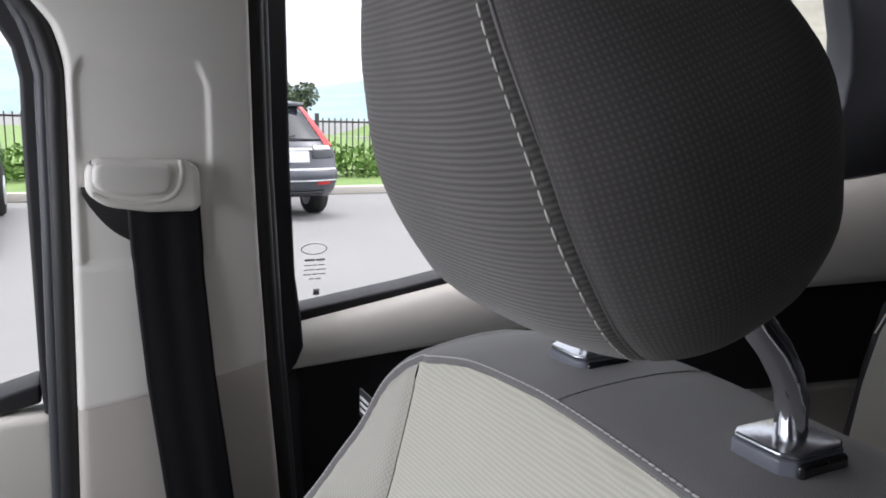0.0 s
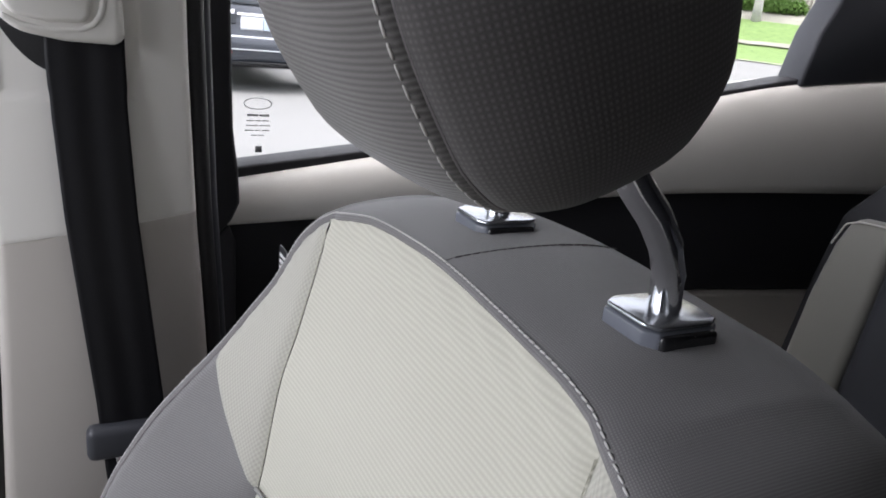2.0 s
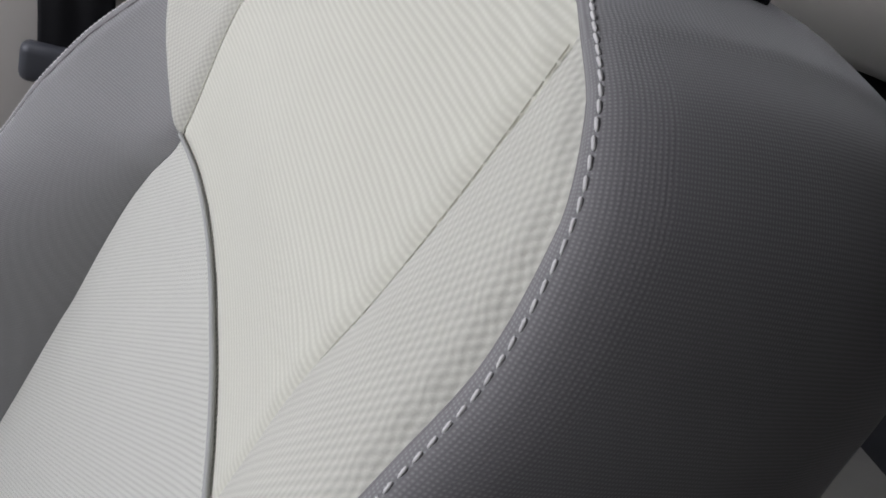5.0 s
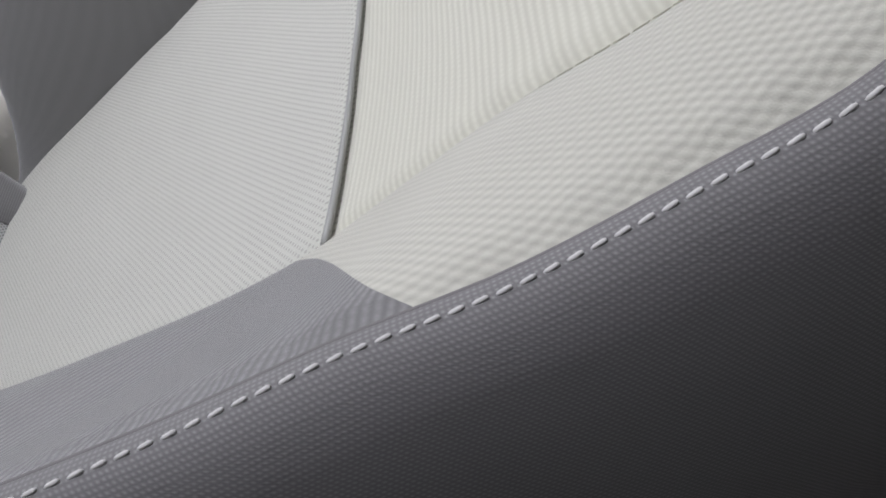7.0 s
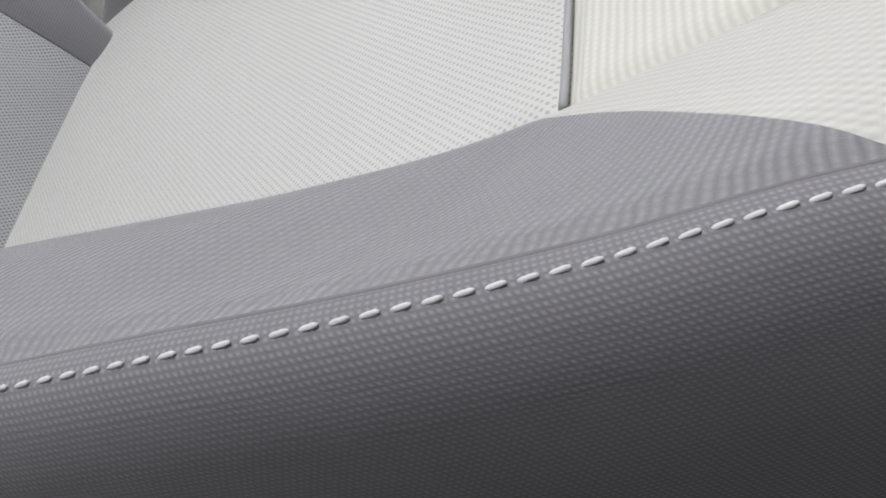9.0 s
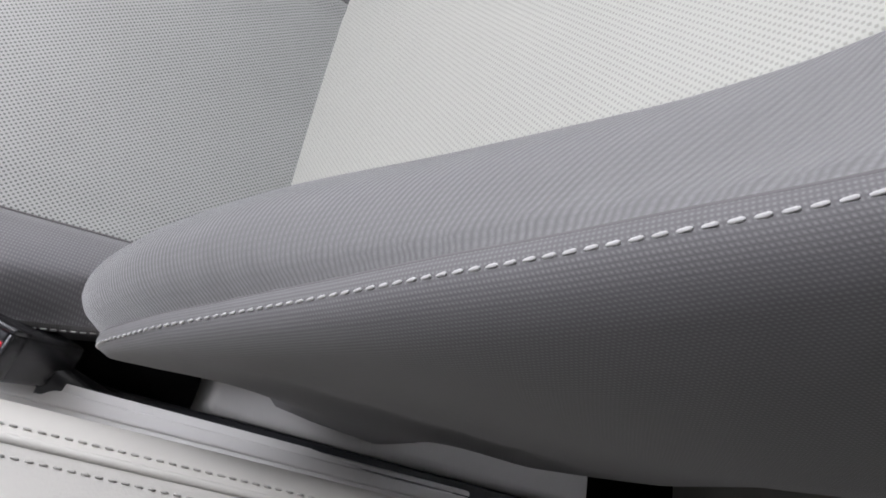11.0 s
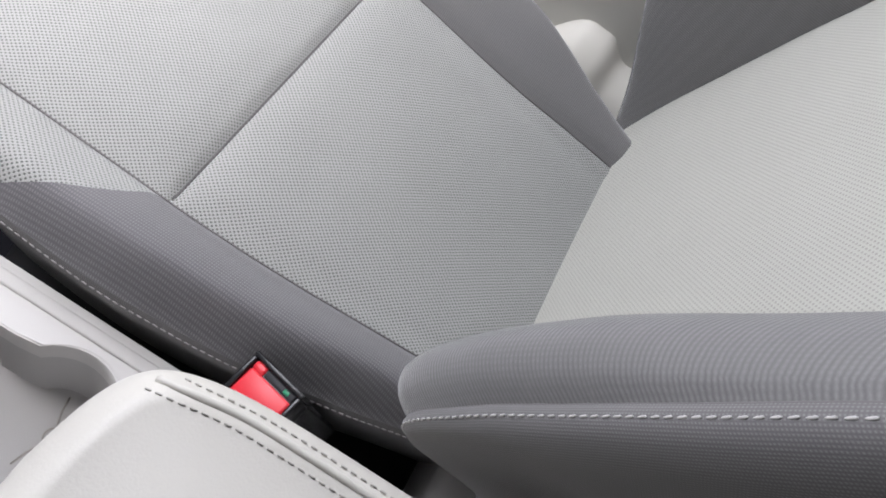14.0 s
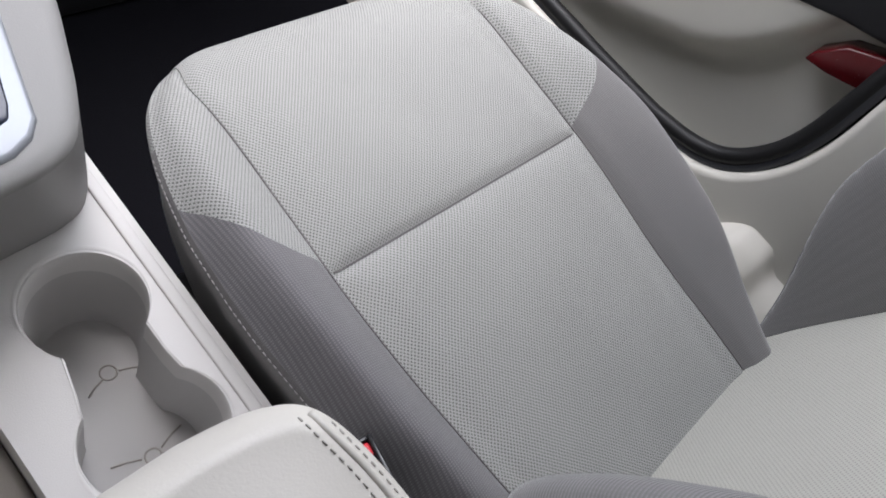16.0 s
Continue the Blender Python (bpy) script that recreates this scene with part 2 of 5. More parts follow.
def grid_bm(rows, closed=False, uv=None, flip=False):
    """A sheet through rows of points. UV in metres along rows and columns unless given."""
    bm = bmesh.new()
    n, m = len(rows), len(rows[0])
    vs = [[bm.verts.new(p) for p in r] for r in rows]
    lay = bm.loops.layers.uv.new("UVMap")
    if uv is None:
        um = [0.0]
        mid = rows[n // 2]
        for j in range(1, m):
            um.append(um[-1] + (Vector(mid[j]) - Vector(mid[j - 1])).length)
        vm = [0.0]
        for i in range(1, n):
            vm.append(vm[-1] + (Vector(rows[i][m // 2]) - Vector(rows[i - 1][m // 2])).length)
        um.append(um[-1] + (Vector(mid[0]) - Vector(mid[-1])).length)
        uvf = lambda i, j: (um[j], vm[i])
    else:
        uvf = uv
    for i in range(n - 1):
        for j in range(m if closed else m - 1):
            k = (j + 1) % m
            quad = [(i, j, j), (i, k, j + 1), (i + 1, k, j + 1), (i + 1, j, j)]
            if flip:
                quad.reverse()
            try:
                f = bm.faces.new([vs[a][b] for a, b, _ in quad])
            except ValueError:
                continue
            for lp, (a, _, c) in zip(f.loops, quad):
                lp[lay].uv = uvf(a, c)
    return bm


def tube_bm(points, r, seg=8, caps=True, bm=None):
    """A round rod through points; r a number or one per point."""
    bm = bm or bmesh.new()
    pts = [Vector(p) for p in points]
    rings = []
    up = Vector((0.31, 0.17, 0.93)).normalized()
    for i, p in enumerate(pts):
        d = (pts[min(i + 1, len(pts) - 1)] - pts[max(i - 1, 0)]).normalized()
        s = d.cross(up)
        if s.length < 1e-4:
            s = d.cross(Vector((1, 0, 0)))
        s.normalize()
        t = s.cross(d)
        rad = r[i] if isinstance(r, (list, tuple)) else r
        rings.append([bm.verts.new(p + (s * math.cos(a) + t * math.sin(a)) * rad) for a in (2 * math.pi * k / seg for k in range(seg))])
    for a, b in zip(rings, rings[1:]):
        for k in range(seg):
            bm.faces.new([a[k], a[(k + 1) % seg], b[(k + 1) % seg], b[k]])
    if caps:
        bm.faces.new(rings[0][::-1])
        bm.faces.new(rings[-1])
    return bm


def box_bm(lo, hi, bevel=0.004, seg=3, bm=None):
    made = bmesh.new()
    bmesh.ops.create_cube(made, size=1.0)
    lo, hi = Vector(lo), Vector(hi)
    for v in made.verts:
        v.co = Vector(((lo[k] + hi[k]) / 2 + v.co[k] * (hi[k] - lo[k]) for k in range(3)))
    if bevel:
        bmesh.ops.bevel(made, geom=made.edges[:], offset=bevel, segments=seg, affect='EDGES', profile=0.5)
    if bm is None:
        return made
    tmp = bpy.data.meshes.new("tmp")
    made.to_mesh(tmp)
    made.free()
    bm.from_mesh(tmp)
    bpy.data.meshes.remove(tmp)
    return bm


def prism_bm(outline, axis, lo, hi, bevel=0.003, seg=2):
    """An outline of 2D points pushed along an axis from lo to hi. axis x: points are (y, z); y: (x, z); z: (x, y)."""
    bm = bmesh.new()

    def at(p, h):
        return {"x": (h, p[0], p[1]), "y": (p[0], h, p[1]), "z": (p[0], p[1], h)}[axis]
    a = [bm.verts.new(at(p, lo)) for p in outline]
    b = [bm.verts.new(at(p, hi)) for p in outline]
    n = len(outline)
    bm.faces.new(a)
    bm.faces.new(b[::-1])
    for i in range(n):
        bm.faces.new([a[i], b[i], b[(i + 1) % n], a[(i + 1) % n]])
    bmesh.ops.recalc_face_normals(bm, faces=bm.faces[:])
    if bevel:
        sharp = [e for e in bm.edges if e.calc_face_angle(0) > 0.5]
        bmesh.ops.bevel(bm, geom=sharp, offset=bevel, segments=seg, affect='EDGES', profile=0.5)
    return bm


def resample(points, step):
    """Points at even steps along a polyline."""
    pts = [Vector(p) for p in points]
    out, left = [pts[0].copy()], step
    for a, b in zip(pts, pts[1:]):
        d = (b - a).length
        pos = 0.0
        while d - pos >= left:
            pos += left
            out.append(a.lerp(b, pos / d))
            left = step
        left -= d - pos
    return out


def stitches(name, points, parent, mat=None, pitch=0.0066, fill=0.68, r=0.00055, slant=0.0, label=""):
    """A row of short raised threads along a seam."""
    bm = bmesh.new()
    fine = resample(points, pitch / 4)
    for i in range(0, len(fine) - 4, 4):
        a, b = fine[i], fine[i].lerp(fine[i + 4], fill)
        a, b = a + Vector((0, slant, 0)), b - Vector((0, slant, 0))
        tube_bm([a, a.lerp(b, 0.2), a.lerp(b, 0.8), b], [r * 0.6, r, r, r * 0.6], 6, True, bm)
    return part(name, bm, mat or THREAD, parent, label)


# ---- front passenger seat ----
BACK_Y = [(-0.05, 0.026), (0, 0.0155), (0.1, -0.0115), (0.2, -0.038), (0.3, -0.067), (0.383, -0.0915), (0.46, -0.103), (0.5, -0.112), (0.55, -0.1235), (0.592, -0.131)]
DISH = [(0.2, 0.0), (0.36, 0.0112), (0.46, 0.009), (0.5, 0.0062), (0.58, 0.005)]
SEAM_X = [(-0.05, 0.158), (0.05, 0.162), (0.155, 0.160), (0.254, 0.153), (0.338, 0.143), (0.38, 0.1325), (0.40, 0.1327), (0.443, 0.1348), (0.485, 0.1369), (0.52, 0.138), (0.5825, 0.1385)]
EDGE_X = [(-0.05, 0.16), (0.02, 0.166), (0.05, 0.178), (0.075, 0.194), (0.0975, 0.207), (0.1322, 0.2215), (0.167, 0.23), (0.2119, 0.2325), (0.2567, 0.233), (0.301, 0.2345), (0.344, 0.235), (0.3856, 0.232), (0.4242, 0.2235), (0.4491, 0.2147), (0.4734, 0.2069), (0.4999, 0.199), (0.5271, 0.1927), (0.5543, 0.1845), (0.573, 0.1665), (0.5825, 0.14)]
EDGE_Y = [(-0.05, 0.016), (0.02, 0.022), (0.05, 0.024), (0.075, 0.041), (0.0975, 0.058), (0.1322, 0.079), (0.167, 0.0945), (0.2119, 0.0835), (0.2567, 0.0645), (0.301, 0.0465), (0.344, 0.0275), (0.3856, 0.003), (0.4242, -0.0275), (0.4491, -0.0485), (0.4734, -0.0705), (0.4999, -0.088), (0.5271, -0.102), (0.5543, -0.1085), (0.573, -0.1145), (0.5825, -0.1215)]
OUT_X = [(-0.05, 0.2), (0.04, 0.213), (0.08, 0.219), (0.11, 0.223), (0.14, 0.227), (0.18, 0.229), (0.25, 0.2305), (0.342, 0.2288), (0.392, 0.2199), (0.425, 0.2102), (0.46, 0.2005), (0.486, 0.1945), (0.509, 0.188), (0.539, 0.1788), (0.561, 0.1588), (0.5725, 0.14)]
OUT_Y = [(-0.05, 0.014), (0.0, 0.032), (0.024, 0.042), (0.06, 0.060), (0.1, 0.079), (0.13, 0.088), (0.165, 0.090), (0.2, 0.077), (0.235, 0.059), (0.263, 0.044), (0.304, 0.0225), (0.342, 0.006), (0.363, -0.005), (0.392, -0.021), (0.42, -0.040), (0.46, -0.070), (0.486, -0.087), (0.509, -0.1015), (0.539, -0.114), (0.561, -0.122), (0.5725, -0.128)]
CREST = [(-0.02, 0), (0.04, 0.012), (0.08, 0.026), (0.12, 0.036), (0.16, 0.047), (0.2, 0.0505), (0.25, 0.0455), (0.3, 0.0285), (0.35, 0.0095), (0.39, -0.01), (0.43, -0.006), (0.47, 0.001), (0.52, 0.004), (0.58, 0)]
TOP_Z = [(-0.14, 0.5825), (-0.108, 0.588), (-0.08, 0.5892), (-0.05, 0.5905), (0.0, 0.592), (0.05, 0.5898), (0.08, 0.587), (0.108, 0.581), (0.14, 0.5725)]
PIPE_Z = [(-0.136, 0.381), (-0.08, 0.3792), (-0.04, 0.379), (0.0, 0.3815), (0.04, 0.3845), (0.08, 0.386), (0.134, 0.3835)]
SEAM_OUT = [(-0.05, 0.186), (0.05, 0.194), (0.155, 0.191), (0.254, 0.177), (0.338, 0.153), (0.38, 0.1325), (0.4, 0.1327), (0.443, 0.1348), (0.485, 0.1369), (0.52, 0.138), (0.5825, 0.1385)]
CORNER = {-1: 0.5825, 1: 0.5725}


def edge(side, z):
    """Half width and forward place of the edge seam; the outboard shoulder sags a little."""
    if side > 0:
        return interp(z, OUT_X), interp(z, OUT_Y)
    return interp(z, EDGE_X), interp(z, EDGE_Y)


def seam_x(x, z):
    """Half width of the insert on the side of x."""
    return interp(z, SEAM_OUT if x > 0 else SEAM_X)


def back_y(x, z):
    """The seat back's front face."""
    side = 1 if x > 0 else -1
    xi = seam_x(x, z)
    base = interp(z, BACK_Y) + interp(z, DISH) * min(1.0, (x / xi) ** 2)
    base += 0.004 * math.exp(-((x / 0.08) ** 2)) * smooth(0.40, 0.46, z) * (1 - smooth(0.54, 0.59, z))
    if abs(x) <= xi:
        return base
    ex, ey = edge(side, z)
    s = min(1.0, (abs(x) - xi) / max(ex - xi, 0.001))
    return base + (ey - base) * s ** 0.85 + interp(z, CREST) * (0.6 if side > 0 else 1.0) * 4 * s * (1 - s)


def back_patch(inner, outer, nv, nu, seams=(1, 1, 1, 1), mirror=1, groove=0.004, bow=None):
    """Rows of points of the seat back's face. inner(v), outer(v): (x, z) of the sides. seams: which of the sides and ends sink."""
    rows = []
    for i in range(nv + 1):
        v = i / nv
        a, b = inner(v), outer(v)
        ln = math.hypot(b[0] - a[0], b[1] - a[1]) or 1e-6
        row = []
        for j in range(nu + 1):
            s = j / nu
            x, z = lerp(a[0], b[0], s), lerp(a[1], b[1], s)
            if bow:
                z += bow(v) * math.sin(math.pi * s ** 0.6)
            d = 9.0
            if seams[0]:
                d = min(d, s * ln)
            if seams[1]:
                d = min(d, (1 - s) * ln)
            if seams[2]:
                d = min(d, v * 0.2)
            if seams[3]:
                d = min(d, (1 - v) * 0.2)
            y = back_y(x * mirror, z) - groove * math.exp(-(d / 0.005) ** 2)
            rim = (1 - s) * ln
            y += 0.00055 * math.sin(z * 2 * math.pi / 0.0125 + 3 * math.sin(z * 61)) * math.exp(-((rim - 0.006) / 0.007) ** 2)
            row.append((x * mirror, y, z))
        rows.append(row)
    return rows


def wrinkle(x, z):
    """Soft puckers of the cloth below the top seam and beside the inboard seam."""
    w = 0.0007 * math.sin((z - 0.35 * x) * 420) * smooth(0.54, 0.585, z)
    return w + 0.0006 * math.sin(z * 330 + 90 * x) * smooth(-0.08, -0.13, x) * smooth(0.42, 0.47, z)


def pipe_z(x):
    return interp(x, PIPE_Z)


def seat_back(seat):
    # lower and upper insert
    rows = []
    for i in range(71):
        v = i / 70
        row = []
        for j in range(61):
            p = -1 + j / 30
            z = lerp(-0.04, pipe_z(p * 0.1325), v)
            x = p * seam_x(p, z)
            d = min((1 - abs(p)) * 0.13, (1 - v) * 0.39)
            row.append((x, back_y(x, z) - 0.003 * math.exp(-(d / 0.004) ** 2), z))
        rows.append(row)
    part("lower_insert", grid_bm(rows, uv=lambda i, j: (rows[i][j][0], rows[i][j][2])), CREAM_FLAT, seat, "pale cream fine-woven cloth")
    rows = []
    for i in range(71):
        v = i / 70
        row = []
        for j in range(71):
            p = -1 + j / 35
            z = lerp(pipe_z(p * 0.1325), interp(p * 0.1385, TOP_Z), v)
            x = p * seam_x(p, z)
            d = min((1 - abs(p)) * 0.14, v * 0.2, (1 - v) * 0.2)
            row.append((x, back_y(x, z) - 0.003 * math.exp(-(d / 0.004) ** 2) + wrinkle(x, z), z))
        rows.append(row)
    part("upper_insert", grid_bm(rows, uv=lambda i, j: (rows[i][j][0], rows[i][j][2])), CREAM, seat, "cream ribbed cloth")
    for side in (-1, 1):
        top = CORNER[side]
        rows = back_patch(lambda v: (interp(lerp(0.367 if side < 0 else 0.381, top, v), SEAM_X), lerp(0.367 if side < 0 else 0.381, top, v)),
                          lambda v: (edge(side, lerp(0.460 if side < 0 else 0.456, top, v))[0], lerp(0.460 if side < 0 else 0.456, top, v)), 70, 26, (1, 1, 0, 0), side, groove=0.0025, bow=lambda v: (0.008 if side < 0 else 0.0) * (1 - v) ** 2)
        part("shoulder_bolster", grid_bm(rows, uv=lambda i, j: (rows[i][j][0] * 1.25, rows[i][j][2]), flip=side < 0), CREAM_HEX, seat, "cream honeycomb cloth")
        rows = back_patch(lambda v: (seam_x(side, lerp(-0.04, 0.367 if side < 0 else 0.381, v)), lerp(-0.04, 0.367 if side < 0 else 0.381, v)),
                          lambda v: (edge(side, lerp(-0.04, 0.460 if side < 0 else 0.456, v))[0], lerp(-0.04, 0.460 if side < 0 else 0.456, v)), 90, 36, (1, 1, 0, 0), side, groove=0.0025, bow=lambda v: (0.008 if side < 0 else 0.0) * v ** 4)
        part("lower_bolster", grid_bm(rows, uv=lambda i, j: (rows[i][j][0], rows[i][j][2]), flip=side < 0), GREY, seat, "grey fine-ribbed cloth")
    # rim: side and top panels behind the edge seam
    outline = []
    for i in range(101):
        z = lerp(-0.04, CORNER[1], 1 - (1 - i / 100) ** 1.5)
        outline.append((edge(1, z)[0], z))
    outline += [(0.14 * (1 - k / 13), interp(0.14 * (1 - k / 13), TOP_Z)) for k in range(1, 26)]
    for i in range(101):
        z = lerp(0.014, CORNER[-1], 1 - (i / 100) ** 1.5)
        outline.append((-edge(-1, z)[0], z))
    n = len(outline)
    seam = [Vector((x, back_y(x, z) - 0.002, z)) for x, z in outline]
    normal = []
    for i in range(n):
        a, b = outline[max(i - 2, 0)], outline[min(i + 2, n - 1)]
        t = Vector((b[0] - a[0], 0, b[1] - a[1])).normalized()
        normal.append(Vector((t.z, 0, -t.x)))
    prof = [(0.0, 0.0), (-0.0004, 0.0016), (-0.0007, 0.0034), (-0.0003, 0.0056), (0.0012, 0.0080), (0.005, 0.0115), (0.015, 0.0155), (0.03, 0.0192), (0.05, 0.0222), (0.07, 0.0222), (0.09, 0.0182), (0.107, 0.009), (0.118, -0.004), (0.124, -0.02), (0.126, -0.04)]
    rings = []
    for d, o in prof:
        ring = []
        for i in range(n):
            side = abs(normal[i].x)
            bulge = o * lerp(0.35, 1.0, side) if o > 0 else o
            drop = 0.0
            if seam[i].x < 0 and o > 0:
                # tucked in below the nose, flat and lower towards the back
                zz = seam[i].z
                bulge *= lerp(0.55, 1.0, smooth(0.08, 0.34, zz))
                drop = -0.042 * min(1.0, d / 0.11) * smooth(0.07, 0.01, zz)
            deep = seam[i].y - lerp(-0.14, -0.256, smooth(0.1, 0.59, seam[i].z))
            back = d if d < 0.015 else 0.015 + (d - 0.015) * (deep - 0.015) / 0.111
            p = seam[i] + normal[i] * bulge + Vector((0, -back, drop))
            if p.x < 0:
                flat = smooth(-0.002, 0.035, d) * smooth(0.122, 0.095, d) * smooth(0.34, 0.20, seam[i].z)
                p.x = lerp(p.x, -min(0.199 + 0.19 * max(0.0, seam[i].z), 0.243), flat)
            ring.append(p)
        rings.append(ring)
    # sides and top are three cut pieces
    k0, k1 = 97, n - 1 - 97
    for name, lo, hi, mat, lab in (("side_panel", 0, k0, GREY_MESH, "dark grey mesh cloth"), ("top_panel", k0, k1, GREY_MESH, "smooth grey cloth"), ("side_panel", k1, n - 1, GREY_MESH, "dark grey mesh cloth")):
        part(name, grid_bm([r[lo:hi + 1] for r in rings], flip=False), mat, seat, lab)
    hem = [r[n - 1] for r in rings]
    rows = [[p + Vector((dx, 0, dz)) for p in hem] for dx, dz in ((0.0, 0.0), (0.002, -0.003), (0.006, -0.005), (0.03, -0.006), (0.09, -0.006))]
    part("underside", grid_bm(rows), GREY_MESH, seat)
    last = rings[-1]
    half = n // 2
    rows = [[last[i].lerp(last[n - 1 - i], j / 12) for j in range(13)] for i in range(half + 1)]
    part("rear_panel", grid_bm(rows), GREY_SMOOTH, seat)
    # edge welt and threads
    part("edge_seam", tube_bm([p + Vector((0, -0.0006, 0)) for p in seam[14:n - 14]], 0.0007, 6), THREAD_GREY, seat, "dark seam cord")
    row = []
    for i in range(n):
        pts = [r[i] for r in rings]
        p = resample(pts[:9], 0.0045)[1]
        row.append(p + normal[i] * 0.0003 * abs(normal[i].x) + Vector((0, 0, 0.0003 * (1 - abs(normal[i].x)))))
    stitches("edge_stitching", row[16:n - 16], seat, THREAD, 0.0043, 0.76, 0.00052, 0.0003, label="pale top stitching")
    # curved cross seam with piping
    line = []
    for j in range(41):
        x = -0.1315 + 0.263 * j / 40
        z = pipe_z(x)
        line.append((x, back_y(x, z) - 0.0002, z))
    part("cross_piping", tube_bm(line, 0.0014, 8), PIPING, seat, "grey rubbery piping")
    for side in (-1, 1):
        line = []
        for j in range(41):
            z = lerp(0.385, CORNER[side] - 0.004, j / 40)
            x = side * (interp(z, SEAM_X) - 0.0004)
            line.append((x, back_y(x, z) - 0.0014, z))
        stitches("insert_stitching", line, seat, CREAM, 0.0052, 0.86, 0.00045)
    # seam over the top between the head restraint posts
    line = []
    top = interp(0.0, TOP_Z)
    for d, o in prof[:12]:
        line.append(Vector((-0.002, back_y(0, top) - 0.002 - d, top + o * 0.35 + 0.0003)))
    stitches("top_seam", line, seat, THREAD_GREY, 0.005, 0.85, 0.0004)


CUSH_Z = [(-0.05, -0.004), (0.0, 0.0), (0.1, 0.008), (0.22, 0.019), (0.265, 0.023), (0.33, 0.028), (0.40, 0.031), (0.44, 0.027), (0.463, 0.017), (0.477, 0.003), (0.485, -0.015)]
CUSH_W = [(-0.05, 0.155), (0.0, 0.163), (0.067, 0.180), (0.1, 0.190), (0.16, 0.204), (0.211, 0.211), (0.259, 0.214), (0.319, 0.211), (0.366, 0.202), (0.402, 0.190), (0.430, 0.175), (0.450, 0.155), (0.464, 0.132)]
CUSH_X = [(-0.05, 0.120), (0.0, 0.123), (0.1, 0.130), (0.265, 0.142), (0.37, 0.142), (0.43, 0.143), (0.464, 0.132)]


def cush_z(x, y):
    w = interp(y, CUSH_W)
    u = abs(x) / w
    f = interp(y, [(-0.05, 0.15), (0.05, 0.55), (0.15, 0.95), (0.22, 0.95), (0.30, 0.75), (0.38, 0.4), (0.44, 0.1), (0.48, 0.0)])
    z = interp(y, CUSH_Z) + f * (0.046 * smooth(0.60, 0.90, u) - 0.024 * smooth(0.86, 1.0, u) ** 1.5)
    z -= 0.006 * (1 - u * u) * smooth(0.30, 0.1, y)
    return z


def cushion(seat):
    def strip(y0, y1, nv, mat, name, label, front=False):
        rows = []
        for i in range(nv + 1):
            v = i / nv
            row = []
            for j in range(57):
                p = -1 + j / 28
                y = lerp(y0, y1, v)
                if front:
                    y = lerp(y0, 0.464 + 0.012 * (1 - p * p), v)
                x = p * interp(y, CUSH_X)
                d = min((1 - abs(p)) * 0.13, (1 - v) * abs(y1 - y0) if not front else v * 0.2)
                row.append((x, y, cush_z(x, y) - 0.005 * math.exp(-(d / 0.004) ** 2) + 0.0035 * smooth(0, 0.03, d)))
            rows.append(row)
        if front:
            for dy, dz in ((0.006, -0.012), (0.008, -0.03), (0.004, -0.06), (-0.004, -0.10), (-0.02, -0.15)):
                rows.append([(q[0], q[1] + dy, q[2] + dz) for q in rows[nv]])
        part(name, grid_bm(rows), mat, seat, label)
    strip(-0.05, 0.2655, 60, CUSHION_HEX, "rear_insert", "pale grey honeycomb cloth")
    strip(0.2655, 0.464, 50, CUSHION_HEX, "front_insert", "pale grey honeycomb cloth", True)
    for side in (-1, 1):
        def patch(i0, i1, o0, o1, nv, nu, mat, name, label):
            rows = []
            for i in range(nv + 1):
                v = i / nv
                yi, yo = lerp(i0, i1, v), lerp(o0, o1, v)
                a, b = (interp(yi, CUSH_X), yi), (interp(yo, CUSH_W), yo)
                ln = math.hypot(b[0] - a[0], b[1] - a[1]) or 1e-6
                row = []
                for j in range(nu + 1):
                    s = j / nu
                    x, y = lerp(a[0], b[0], s), lerp(a[1], b[1], s)
                    y -= 0.020 * math.sin(math.pi * s ** 1.3) * (v if name == "cushion_bolster" else 1 - v) ** 3
                    d = min(s * ln, (1 - s) * ln)
                    row.append((side * x, y, cush_z(x, y) - 0.006 * math.exp(-(d / 0.006) ** 2)))
                rows.append(row)
            part(name, grid_bm(rows, uv=lambda i, j: (rows[i][j][0], rows[i][j][1]), flip=side < 0), mat, seat, label)
        patch(-0.05, 0.270, -0.05, 0.348, 60, 22, GREY_COARSE if side < 0 else GREY, "cushion_bolster", "dark grey fine-ribbed cloth")
        patch(0.270, 0.464, 0.348, 0.464, 40, 18, CUSHION_HEX, "front_corner", "pale grey honeycomb cloth")
    # side and front skirt
    outline = [(interp(lerp(-0.05, 0.464, i / 90), CUSH_W), lerp(-0.05, 0.464, i / 90)) for i in range(91)]
    outline += [(0.132 * math.cos(k / 14 * math.pi / 2), 0.464 + 0.012 * math.sin(k / 14 * math.pi / 2)) for k in range(1, 15)]
    outline = outline + [(-x, y) for x, y in outline[-2::-1]]
    n = len(outline)
    seam, normal = [], []
    for i, (x, y) in enumerate(outline):
        a, b = outline[max(i - 1, 0)], outline[min(i + 1, n - 1)]
        t = Vector((b[0] - a[0], b[1] - a[1], 0)).normalized()
        normal.append(Vector((t.y, -t.x, 0)))
        seam.append(Vector((x, y, cush_z(x, y) - 0.006)))
    rings = []
    for d, o in ((0, 0), (0.003, 0.0012), (0.008, 0.0016), (0.018, 0.0), (0.035, -0.004), (0.06, -0.009), (0.09, -0.014), (0.13, -0.024), (0.17, -0.036)):
        rings.append([seam[i] + normal[i] * o * (1 if abs(normal[i].x) > 0.5 else 0.6) + Vector((0, 0, -d)) for i in range(n)])
    cut = 78
